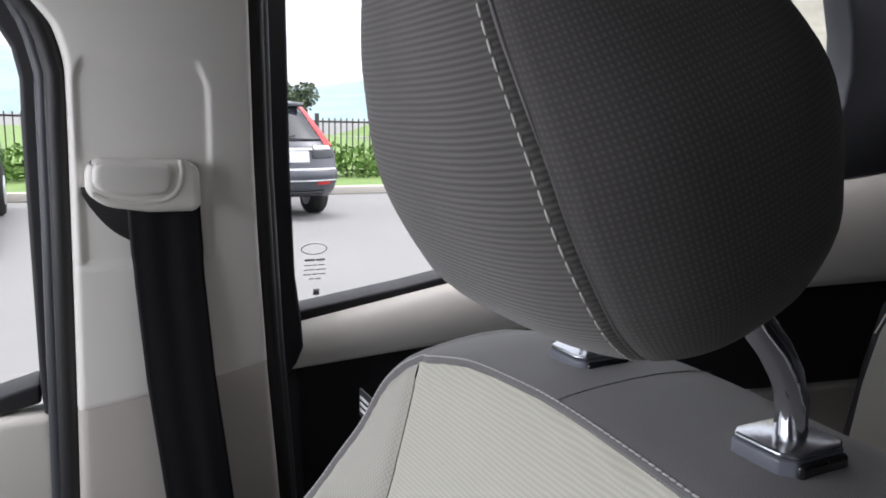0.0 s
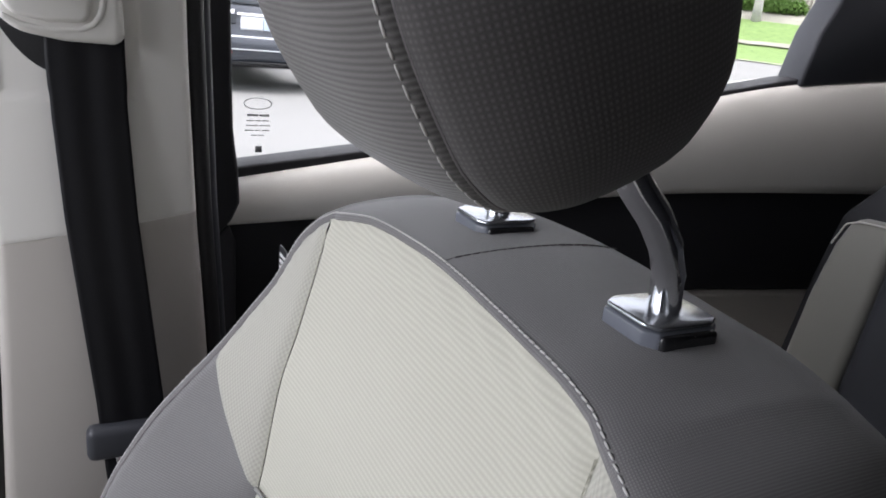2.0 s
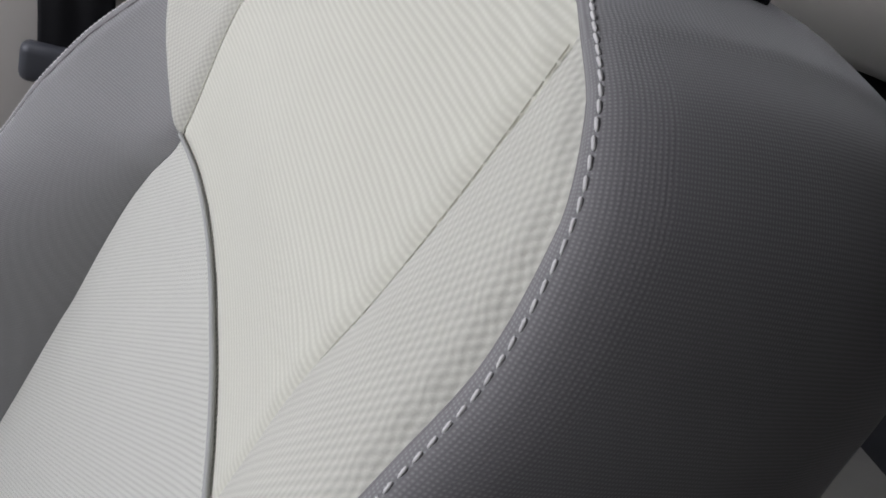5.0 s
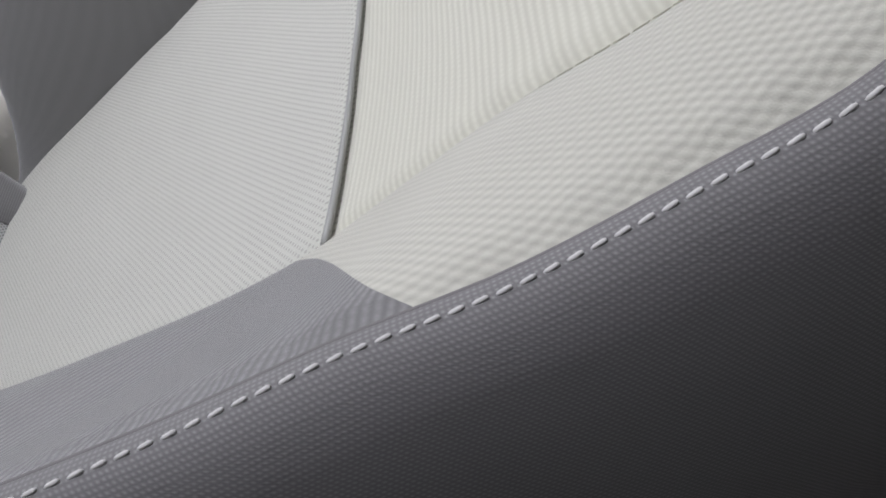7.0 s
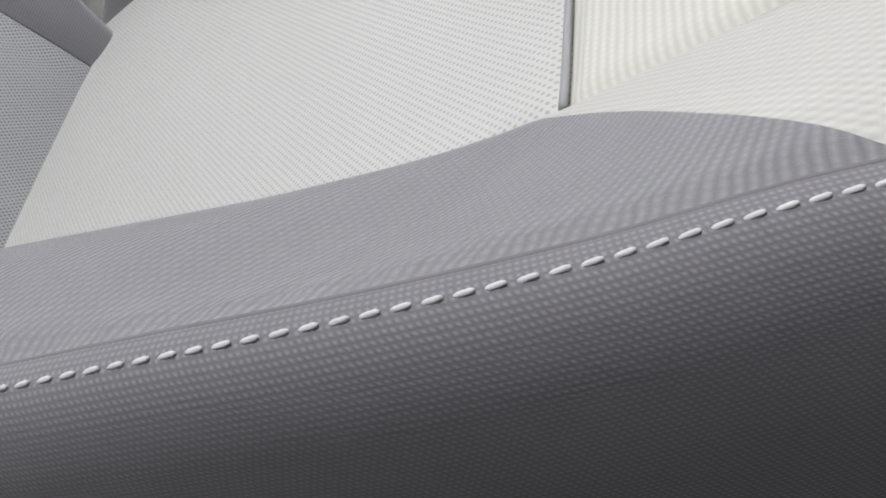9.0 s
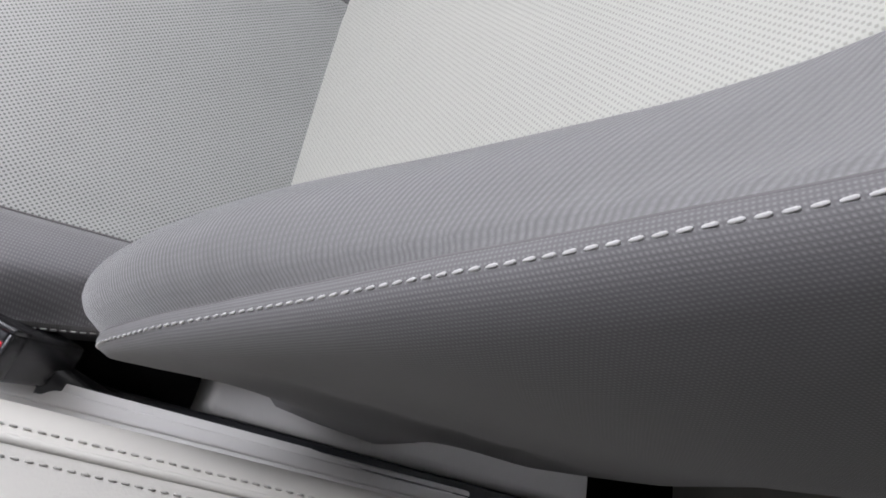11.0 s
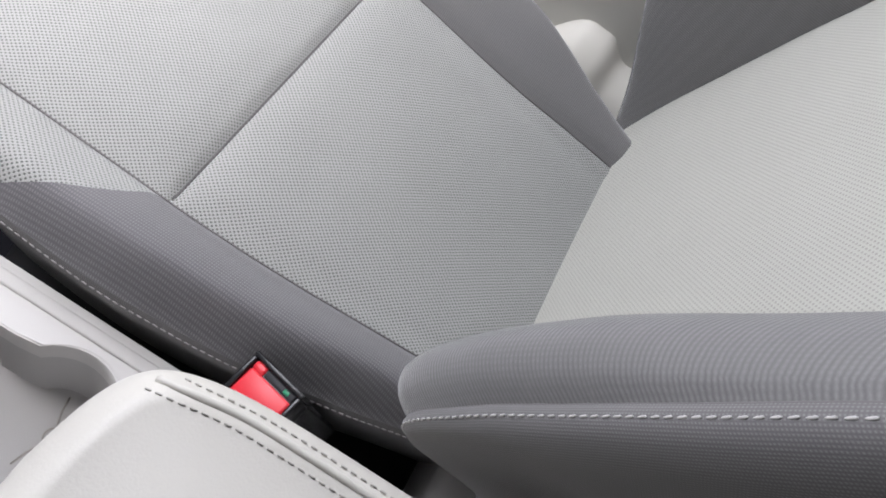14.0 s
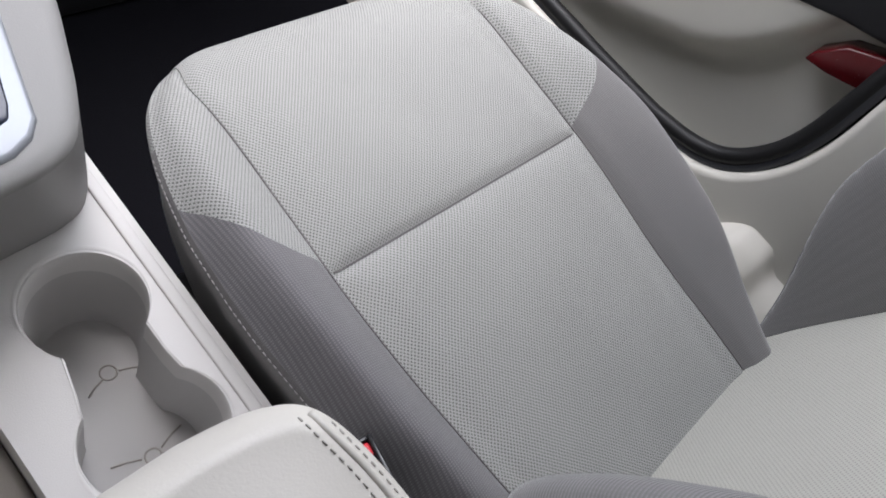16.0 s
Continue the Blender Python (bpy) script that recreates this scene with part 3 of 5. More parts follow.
    part("side_skirt", grid_bm([r[:cut + 1] for r in rings]), GREY_MESH, seat)
    part("front_skirt", grid_bm([r[cut:n - cut] for r in rings]), CUSHION_HEX, seat)
    part("side_skirt", grid_bm([r[n - 1 - cut:] for r in rings]), GREY_MESH, seat)
    row = [p + normal[i] * 0.0023 + Vector((0, 0, -0.0042)) for i, p in enumerate(seam)]
    stitches("cushion_stitching", row[n - cut:n - 6], seat, THREAD_DIM, 0.0050, 0.66, 0.0005)
    stitches("cushion_stitching", row[6:cut], seat, THREAD_DIM, 0.0050, 0.66, 0.0005)
    for side in (-1, 1):
        line = []
        for j in range(60):
            y = lerp(0.0, 0.41, j / 59)
            x = side * (interp(y, CUSH_X) + 0.0005)
            line.append((x, y, cush_z(x, y) - 0.0045))
        part("seam_cord", tube_bm(line, 0.0006, 6), THREAD_GREY, seat)
    line = [(-0.139 + 0.278 * k / 40, 0.2655, 0.0) for k in range(41)]
    part("seam_cord", tube_bm([(x, y, cush_z(x, y) - 0.0040) for x, y, z in line], 0.0007, 6), THREAD_GREY, seat)
    # base under the cushion
    part("seat_base", box_bm((-0.19, -0.06, -0.30), (0.19, 0.38, -0.13), 0.02), BLACK_TRIM, seat)


seat = thing("passenger_seat", "front car seat in cream and grey cloth with pale top stitching", "car seat")
seat_back(seat)
cushion(seat)


def head_restraint():
    e = thing("head_restraint", "grey cloth head restraint on two chrome posts above the seat back", "headrest")
    cx, c0, c1 = -0.036, -0.022, 0.19
    lean = radians(22)
    n = 48

    def section(c):
        """Half width and half depth of the pad at a height along its lean."""
        t = (c - c0) / (c1 - c0)
        w = 0.0935 * interp(t, [(0, 0.45), (0.03, 0.68), (0.09, 0.87), (0.2, 0.98), (0.4, 1.0), (0.6, 0.867), (0.75, 0.715), (0.92, 0.53), (1.0, 0.25)])
        d = 0.074 * interp(t, [(0, 0.22), (0.03, 0.46), (0.09, 0.70), (0.2, 0.90), (0.4, 1.0), (0.6, 0.90), (0.75, 0.75), (0.92, 0.48), (1.0, 0.18)])
        return w, d

    def world_pt(x, b, c):
        return Vector((x, -0.083 - b * math.cos(lean) + c * math.sin(lean), 0.648 + b * math.sin(lean) + c * math.cos(lean)))

    def pt(a, c):
        w, d = section(c)
        ca, sa = math.cos(a), math.sin(a)
        x = w * math.copysign(abs(ca) ** 0.66, ca)
        b = 0.058 - d * math.copysign(abs(sa) ** 0.72, sa)
        return world_pt(cx + x + 0.016 * smooth(0.3, 0.95, (c - c0) / (c1 - c0)), b, c)
    cs = [lerp(c0, c1, 0.5 - 0.5 * math.cos(math.pi * i / n)) for i in range(n + 1)]
    cuts = (radians(50), radians(130))

    def sheet(a0, a1, k):
        rows = []
        for c in cs:
            row = []
            for j in range(k + 1):
                a = lerp(a0, a1, j / k)
                p = pt(a, c)
                d = min(abs(a - a0), abs(a1 - a)) * 0.10
                q = world_pt(cx, 0.058, c)
                row.append(p + (q - p).normalized() * 0.0022 * math.exp(-(d / 0.003) ** 2))
            rows.append(row)
        return rows
    part("front_cover", grid_bm(sheet(cuts[0], cuts[1], 40)), GREY_RIB, e, "grey ribbed cloth")
    part("rear_cover", grid_bm(sheet(cuts[1], cuts[0] + 2 * math.pi, 70)), HEAD_MESH, e, "dark grey mesh cloth")
    for c, nm in ((c0, "bottom_cap"), (c1, "top_cap")):
        rows = [[pt(2 * math.pi * j / 48, c).lerp(world_pt(cx, 0.058, c), k / 5) for j in range(48)] for k in range(6)]
        part(nm, grid_bm(rows, closed=True), HEAD_MESH, e)
    for a, s in ((cuts[0], 1), (cuts[1], -1)):
        out = 0.0001
        line = []
        for c in cs[3:-3]:
            p = pt(a + s * 0.075, c)
            line.append(p + (p - world_pt(cx, 0.058, c)).normalized() * out)
        stitches("cover_stitching", line, e, THREAD_MID, 0.0062, 0.78, 0.00055)
        part("seam_cord", tube_bm([pt(a, c).lerp(world_pt(cx, 0.058, c), 0.03) for c in cs[2:-2]], 0.0009, 6), THREAD_GREY, e)
    for x in (-0.094, 0.038):
        pts = [(x, -0.186, 0.580), (x, -0.186, 0.608), (x, -0.185, 0.620), (x, -0.180, 0.633), (x, -0.171, 0.645), (x, -0.160, 0.656), (x, -0.150, 0.668), (x, -0.144, 0.69)]
        part("post", tube_bm(pts, 0.0068, 20), CHROME, e, "chrome post")
    return e


head_restraint()


def post_guide(x):
    e = thing("post_guide", "black and grey plastic sleeve round a headrest post", "headrest guide", "sleeves on top of the seat back")
    y0, y1 = -0.204, -0.167
    out = [(x - 0.016, y1 - 0.004), (x - 0.010, y1), (x + 0.013, y1), (x + 0.017, y1 - 0.006), (x + 0.017, y0 + 0.006), (x + 0.012, y0), (x - 0.012, y0), (x - 0.016, y0 + 0.006)]
    part("collar", prism_bm(out, "z", 0.584, 0.6028, 0.0012, 3), COLLAR, e, "dark glossy collar")
    out = [(lerp(x, a, 0.97), lerp((y0 + y1) / 2, b, 0.97)) for a, b in out]
    part("cap", prism_bm(out, "z", 0.6030, 0.6056, 0.0012, 3), SLEEVE_TOP, e, "silvery top plate")
    part("button", box_bm((x - 0.0180, y0 + 0.004, 0.586), (x - 0.006, y1 - 0.0045, 0.6022), 0.002), BLACK_PLASTIC, e)


for px in (-0.094, 0.038):
    post_guide(px)

tag = thing("airbag_tag", "small dark cloth tag with pale print on the seat edge", "label tag")
part("cloth", box_bm((0.203, -0.119, 0.503), (0.228, -0.117, 0.525), 0.0006), BLACK_TRIM, tag)
for k in range(3):
    part("print_bar", box_bm((0.207, -0.1168, 0.508 + 0.005 * k), (0.224, -0.1163, 0.5105 + 0.005 * k), 0), PRINT, tag)


# ---- car shell: floor, roof, and unseen walls added to shape the light ----
def structure(name, bm, mat, label, category, shade=True):
    return tagged(link_mesh(name, bm, mat, None, "", shade), label, category, "", "structure")


structure("floor", box_bm((-1.12, -1.6, -0.36), (0.42, 1.2, -0.30), 0), CARPET, "black carpeted car floor", "floor", False)
# unseen roof, extended ahead on the left to hold back the sky
structure("ceiling", prism_bm([(-1.10, -1.6), (0.36, -1.6), (0.36, 0.50), (-0.28, 0.50), (-0.28, 0.86), (-1.10, 0.86)], "z", 0.965, 0.99, 0.008, 2), HEADLINER, "unseen grey car roof, carried forward to block sky light", "ceiling")
structure("wall_front", box_bm((-1.12, 0.80, -0.30), (0.42, 0.86, 0.46), 0.01), BLACK_TRIM, "black dashboard closing the cabin", "dashboard")
# added dark wall, blocks light as the person in the driver's seat would
structure("wall_front_upper", box_bm((-0.66, 0.80, 0.46), (-0.28, 0.86, 0.96), 0.01), BLACK_TRIM, "unseen dark wall blocking the left part of the windscreen light", "wall")
# added wall out of view, bounces light onto the seat's inboard side
structure("wall_left", box_bm((-0.66, -1.6, -0.30), (-0.62, 0.80, 0.27), 0.01), BOUNCE_WALL, "unseen beige wall bouncing light from the driver side", "wall")
# unseen dark blockers; the gap left between them admits a little sky
structure("wall_left_upper", box_bm((-0.66, -1.6, 0.272), (-0.62, 0.80, 0.74), 0.01), BLACK_TRIM, "unseen dark wall blocking light from the driver side", "wall")
structure("wall_left_rear", box_bm((-0.66, -1.6, 0.742), (-0.62, 0.02, 0.95), 0.01), BLACK_TRIM, "unseen dark wall behind the driver-side light opening", "wall")
structure("wall_left_front", box_bm((-0.66, 0.32, 0.742), (-0.62, 0.80, 0.95), 0.01), BLACK_TRIM, "unseen dark wall ahead of the driver-side light opening", "wall")
# unseen, full height in place of a rear window to keep light out
structure("wall_rear", box_bm((-1.12, -1.66, -0.30), (0.47, -1.60, 0.96), 0.01), BLACK_TRIM, "unseen black wall shutting out light from behind", "wall")


SIDE = (-0.010, -0.022, 0.018)


def shifted(ob, off=SIDE):
    ob.location = off
    return ob


# ---- middle pillar with seat belt ----
def pillar():
    e = thing("pillar_trim", "beige plastic trim of the middle door pillar", "pillar trim", "", "structure")

    def y_front(z):
        return interp(z, [(-0.2, 0.112), (0.0, 0.098), (0.422, 0.079), (0.644, 0.073), (0.76, 0.071), (0.79, 0.077), (0.808, 0.089), (0.84, 0.120), (0.95, 0.22)])

    def y_back(z):
        return interp(z, [(-0.2, -0.115), (0.385, -0.085), (0.527, -0.075), (0.686, -0.068), (0.822, -0.066), (0.95, -0.062)])

    def seam_z(y):
        return 0.504 - y * 0.158

    def sheet(z0f, z1f, nz, ny, off):
        rows = []
        for i in range(nz + 1):
            row = []
            for j in range(ny + 1):
                s = j / ny
                ym = lerp(0.074, -0.076, s)
                z = lerp(z0f(ym), z1f(ym), i / nz)
                y = lerp(y_front(z), y_back(z), s)
                edge = min(s, 1 - s) * 0.148
                dz = min(z - z0f(ym), z1f(ym) - z)
                x = 0.3425 + off + 0.0035 * max(0.0, 1 - edge / 0.005) ** 2 + 0.006 * (2 * s - 1) ** 2 - 0.006 * (0.6 - z)
                x += 0.0007 * math.exp(-(dz / 0.0012) ** 2)
                # pressed field round the belt guide, rounded at its upper corners
                if off == 0.0:
                    ym = y
                    cz = 0.775 - 0.016 * smooth(0.050, 0.068, abs(ym - 0.0185) * 1.36) ** 2
                    fy = min(smooth(0.0695, 0.0620, ym), smooth(-0.0335, -0.0275, ym))
                    fz = min(smooth(0.6115, 0.6140, z), smooth(cz, cz - 0.012, z))
                    x += 0.0030 * fy * fz
                    x += 0.0012 * math.exp(-((z - 0.6105) / 0.0016) ** 2) * smooth(0.030, 0.034, ym)
                row.append((x, y, z))
            # edges turn back to the door opening
            row = [(row[0][0] + 0.022, row[0][1] + 0.003, row[0][2])] + row + [(row[-1][0] + 0.022, row[-1][1] - 0.003, row[-1][2])]
            rows.append(row)
        return rows
    part("upper_trim", grid_bm(sheet(seam_z, lambda y: 0.95, 190, 110, 0.0)), BEIGE, e, "pale beige grained plastic")
    part("lower_trim", grid_bm(sheet(lambda y: 0.19, lambda y: seam_z(y) + 0.002, 60, 40, 0.0014)), PILLAR_LOW, e, "taupe grained plastic")
    return e


pillar()


def belt_guide():
    e = thing("belt_guide", "beige plastic seat belt outlet with a black slot on the pillar", "belt guide")
    # hooded cover over the slot, with a raised pad and the lip beside it
    out = [(0.0855, 0.652), (0.0845, 0.671), (0.078, 0.6775), (0.010, 0.6765), (0.0025, 0.671), (0.0015, 0.642), (0.004, 0.6355), (0.042, 0.636), (0.072, 0.641)]
    part("hood", prism_bm(out, "x", 0.3365, 0.366, 0.0065, 5), BEIGE, e)
    out = [(0.0805, 0.659), (0.0795, 0.672), (0.074, 0.6757), (0.028, 0.6745), (0.0235, 0.670), (0.0245, 0.655), (0.030, 0.650), (0.052, 0.649), (0.074, 0.653)]
    part("pad", prism_bm(out, "x", 0.3325, 0.345, 0.0042, 4), BEIGE, e)
    rim = [(0.0165, 0.6765), (0.0158, 0.668), (0.0175, 0.657), (0.0225, 0.6495), (0.031, 0.6455), (0.050, 0.6435), (0.070, 0.6465), (0.0815, 0.652)]
    part("pad_rim", tube_bm(resample([(0.3372, y, z) for y, z in rim], 0.003), 0.0022, 10), BEIGE, e)
    out = [(lerp(0.0880, 0.0015, k / 16), 0.606 + 0.044 * (1 - k / 16) ** 4) for k in range(17)] + [(0.0015, 0.642), (0.0880, 0.655)]
    part("slot", prism_bm(out, "x", 0.3535, 0.366, 0.001), RUBBER, e, "black slot")
    return e


shifted(belt_guide())


def seat_belt():
    e = thing("seat_belt", "black seat belt webbing hanging along the pillar", "seat belt")
    path = [(0.350, 0.0285, 0.640), (0.347, 0.0285, 0.625), (0.343, 0.027, 0.58), (0.338, 0.022, 0.50), (0.333, 0.014, 0.42), (0.330, 0.006, 0.34), (0.328, 0.000, 0.26), (0.327, -0.006, 0.16), (0.327, -0.012, -0.05)]
    for nm, back in (("webbing", 0.0),):
        rows = []
        for i in range(len(path) * 6 - 5):
            k, f = divmod(i, 6)
            p = Vector(path[k]).lerp(Vector(path[min(k + 1, len(path) - 1)]), f / 6)
            hw = 0.0275 if p.z > 0.6 else 0.0268
            row = []
            for j in range(17):
                s = -1 + j / 8
                row.append((p.x + 0.0012 * math.cos(s * 7) * 0.6, p.y + s * hw, p.z))
            row += [(q[0] + 0.0013, q[1], q[2]) for q in row[::-1]]
            rows.append(row)
        part(nm, grid_bm(rows, closed=True), WEBBING, e)
    # tongue resting on the webbing
    part("tongue_cover", box_bm((0.318, -0.042, 0.286), (0.336, 0.042, 0.318), 0.007, 3), DARK_PLASTIC, e, "dark grey plastic tongue")
    out = [(0.020, 0.288), (-0.016, 0.288), (-0.012, 0.258), (-0.002, 0.248), (0.008, 0.248), (0.016, 0.258)]
    part("tongue_plate", prism_bm(out, "x", 0.325, 0.3275, 0.0006), CHROME, e, "steel tongue")
    return e


shifted(seat_belt())


# ---- doors, weatherstrips and windows on the passenger side ----
def wall_panel(name, outline, x0, x1, mat, label, category, bevel=0.006):
    return shifted(structure(name, prism_bm(outline, "x", x0, x1, bevel, 3), mat, label, category))


seal = thing("door_seal", "black rubber door seal beside the pillar", "weatherstrip", "door seals", "structure")
for line in ([(0.118, -0.22), (0.104, 0.0), (0.086, 0.42), (0.080, 0.644), (0.078, 0.76), (0.085, 0.794), (0.097, 0.814), (0.130, 0.848), (0.22, 0.945)],
             [(-0.122, -0.22), (-0.092, 0.385), (-0.082, 0.527), (-0.075, 0.686), (-0.073, 0.822), (-0.070, 0.95)]):
    fine = resample([(0.366, y, z) for y, z in line], 0.02)
    part("seal_lip", tube_bm(fine, 0.0085, 12), RUBBER, seal)
    s = 1 if line[0][0] > 0 else -1
    part("seal_bead", tube_bm([p + Vector((0.012, s * 0.009, 0.004 * s * (p.z > 0.8))) for p in fine], 0.0065, 10), DARK_PLASTIC, seal, "dark grey rubber bead")


def side_panel(name, outline, x0, x1, mat, label, category, bevel=0.006):
    return structure(name, prism_bm(outline, "x", x0, x1, bevel, 3), mat, label, category)


# front door: frame, trim, glass
side_panel("window_frame_front", [(0.072, 0.47), (0.103, 0.47), (0.105, 0.50), (0.105, 0.70), (0.104, 0.755), (0.108, 0.778), (0.118, 0.797), (0.14, 0.822), (0.20, 0.866), (0.30, 0.90), (0.30, 0.96), (0.06, 0.96)], 0.398, 0.44, BLACK_TRIM, "black front window frame", "window frame", 0.004)
side_panel("sill_front", [(0.105, 0.484), (0.105, 0.502), (0.137, 0.4935), (0.80, 0.56), (0.80, 0.540), (0.137, 0.4775)], 0.402, 0.444, BLACK_TRIM, "black front window sill strip", "window sill", 0.003)


def door_front():
    e = thing("front_door", "beige front door panel with dark rubber seal and red reflector", "car door", "", "structure")
    outline = [(0.096, -0.10), (0.096, 0.476), (0.137, 0.4765), (0.80, 0.539), (0.80, -0.10)]
    part("panel", prism_bm(outline, "x", 0.392, 0.43, 0.008, 3), BEIGE_DOOR, e)
    # moulded pocket bulging from the panel
    rows = []
    for i in range(31):
        v = i / 30
        row = []
        for j in range(61):
            y = lerp(0.10, 0.62, j / 60)
            z = lerp(-0.09, 0.20, v)
            low = interp(y, [(0.18, 0.19), (0.198, 0.145), (0.215, 0.104), (0.232, 0.076), (0.254, 0.050), (0.283, 0.028), (0.32, 0.011), (0.40, -0.020), (0.62, -0.045)])
            x = 0.391 - 0.028 * smooth(low - 0.022, low + 0.020, z) * smooth(0.12, 0.2, y)
            row.append((x, y, z))
        rows.append(row)
    part("map_pocket", grid_bm(rows, flip=True), BEIGE_DOOR, e, "moulded beige pocket")
    out = [(0.10, 0.181), (0.154, 0.167), (0.193, 0.157), (0.230, 0.144), (0.42, 0.095), (0.42, 0.25), (0.10, 0.27)]
    part("pull_handle", prism_bm(out, "x", 0.359, 0.394, 0.006, 3), BLACK_TRIM, e, "black armrest and pull handle")
    out = [(0.190, 0.110), (0.188, 0.121), (0.170, 0.145), (0.140, 0.160), (0.112, 0.170), (0.115, 0.150), (0.1365, 0.124), (0.167, 0.114)]
    part("reflector", prism_bm(out, "x", 0.3605, 0.392, 0.002), RED_DARK, e, "dark red reflector")
    line = [(0.120, 0.40), (0.123, 0.25), (0.1265, 0.15), (0.1250, 0.109), (0.1245, 0.078), (0.127, 0.046), (0.135, 0.016), (0.150, -0.012), (0.173, -0.036), (0.207, -0.050), (0.26, -0.058), (0.35, -0.061), (0.62, -0.06)]
    fine = resample([Vector((0.362, y, z)) for y, z in line], 0.006)
    for _ in range(8):
        fine = [fine[0]] + [(p + 2 * q + r) / 4 for p, q, r in zip(fine, fine[1:], fine[2:])] + [fine[-1]]
    part("seal", tube_bm([p + Vector((0.002, 0.003, 0.003)) for p in fine], 0.0095, 14), RUBBER, e, "black rubber seal")
    part("seal_lip", tube_bm([p + Vector((0.001, -0.0055, -0.0055)) for p in fine], 0.0065, 12), DARK_PLASTIC, e, "dark grey rubber lip")
    return e


door_front()


def sill():
    """Trim of the sill and pillar foot, cut out round the door."""
    edge = [(0.110, 0.25), (0.113, 0.14), (0.110, 0.099), (0.110, 0.068), (0.1145, 0.038), (0.123, 0.012), (0.137, -0.014), (0.157, -0.038), (0.185, -0.055), (0.23, -0.064), (0.35, -0.068), (0.70, -0.068)]
    fine = resample([Vector((0, y, z)) for y, z in edge], 0.006)
    for _ in range(8):
        fine = [fine[0]] + [(p + 2 * q + r) / 4 for p, q, r in zip(fine, fine[1:], fine[2:])] + [fine[-1]]
    edge = [(p.y, p.z) for p in fine]
    out = edge + [(0.70, -0.30), (-0.10, -0.30), (-0.10, 0.22)]
    structure("sill_trim", prism_bm(out, "x", 0.3465, 0.40, 0.008, 4), BEIGE_DOOR, "beige sill and pillar foot trim", "sill trim")
    rows = []
    for i in range(25):
        a = i / 24
        rows.append([(0.352 - 0.06 * a - 0.012 * math.sin(math.pi * a), lerp(-0.12, 0.70, j / 120), -0.047 - 0.02 * a - 0.09 * a * a - 0.022 * smooth(0.062, 0.03, lerp(-0.12, 0.70, j / 120)) - 0.09 * smooth(0.085, 0.165, lerp(-0.12, 0.70, j / 120))) for j in range(121)])
    structure("sill_step", grid_bm(rows, flip=True), BEIGE_DOOR, "pale beige rounded door sill", "sill")


sill()

# rear door: belt line trim, black panel, lower trim, glass
def belt_line():
    rows = []
    for i in range(17):
        v = i / 16
        row = []
        for j in range(81):
            y = lerp(-0.088, -1.15, j / 80)
            zt = interp(-y, [(0.088, 0.508), (0.23, 0.530), (0.5, 0.572), (0.83, 0.634), (1.15, 0.665)])
            zb = interp(-y, [(0.088, 0.468), (0.3, 0.476), (0.67, 0.490), (1.15, 0.480)])
            z = lerp(zb, zt, v)
            # rolled over towards the glass
            a = lerp(-0.35, 1.50, v)
            z = lerp(zb, zt, (math.sin(a) + 0.343) / 1.34)
            x = 0.438 - 0.030 * max(0.0, math.cos(a)) ** 0.8
            row.append((x, y, z))
        rows.append(row)
    return grid_bm([[(0.46, q[1], q[2]) for q in rows[0]]] + rows + [[(0.47, q[1], q[2] + 0.004) for q in rows[-1]]])


shifted(structure("belt_line_trim", belt_line(), BEIGE, "pale beige trim along the rear window", "door trim"))
wall_panel("rear_door_panel", [(-0.09, -0.30), (-0.09, 0.470), (-0.3, 0.478), (-0.67, 0.492), (-1.2, 0.483), (-1.2, 0.30), (-0.76, 0.335), (-0.45, 0.30), (-0.35, -0.30)], 0.438, 0.48, BLACK_TRIM, "black soft rear door panel", "door panel")
wall_panel("rear_door_lower", [(-0.35, -0.30), (-0.45, 0.298), (-0.76, 0.333), (-1.2, 0.298), (-1.2, -0.30)], 0.425, 0.47, BEIGE_DARK, "taupe lower rear door trim", "door panel")
side_panel("window_frame_rear_front", [(-0.082, 0.45), (-0.116, 0.492), (-0.123, 0.508), (-0.121, 0.538), (-0.1155, 0.58), (-0.112, 0.68), (-0.110, 0.837), (-0.106, 0.96), (-0.066, 0.96), (-0.07, 0.68), (-0.076, 0.50)], 0.396, 0.44, BLACK_TRIM, "black rear window frame beside the pillar", "window frame", 0.004)
side_panel("door_edge_rear", [(-0.074, -0.30), (-0.074, 0.452), (-0.084, 0.458), (-0.113, 0.487), (-0.120, 0.470), (-0.135, -0.30)], 0.398, 0.440, BLACK_TRIM, "black edge of the rear door", "door panel", 0.003)
side_panel("window_frame_rear_bottom", [(-0.1235, 0.520), (-0.1215, 0.538), (-0.249, 0.555), (-0.52, 0.600), (-0.70, 0.632), (-0.88, 0.662), (-0.88, 0.642), (-0.70, 0.614), (-0.52, 0.582), (-0.249, 0.537)], 0.420, 0.458, BLACK_TRIM, "black lower rear window strip", "window frame", 0.003)
wall_panel("quarter_trim", [(-0.855, 0.632), (-0.873, 0.705), (-0.896, 0.746), (-0.904, 0.791), (-0.897, 0.845), (-0.881, 0.890), (-0.85, 0.96), (-1.3, 0.96), (-1.3, 0.66), (-1.0, 0.645)], 0.425, 0.47, DARK_PLASTIC, "dark grey trim of the rear quarter pillar", "pillar trim")
wall_panel("wall_right_rear", [(-1.2, -0.30), (-1.2, 0.96), (-1.6, 0.96), (-1.6, -0.30)], 0.42, 0.47, BEIGE_DARK, "taupe trim behind the rear door", "wall")
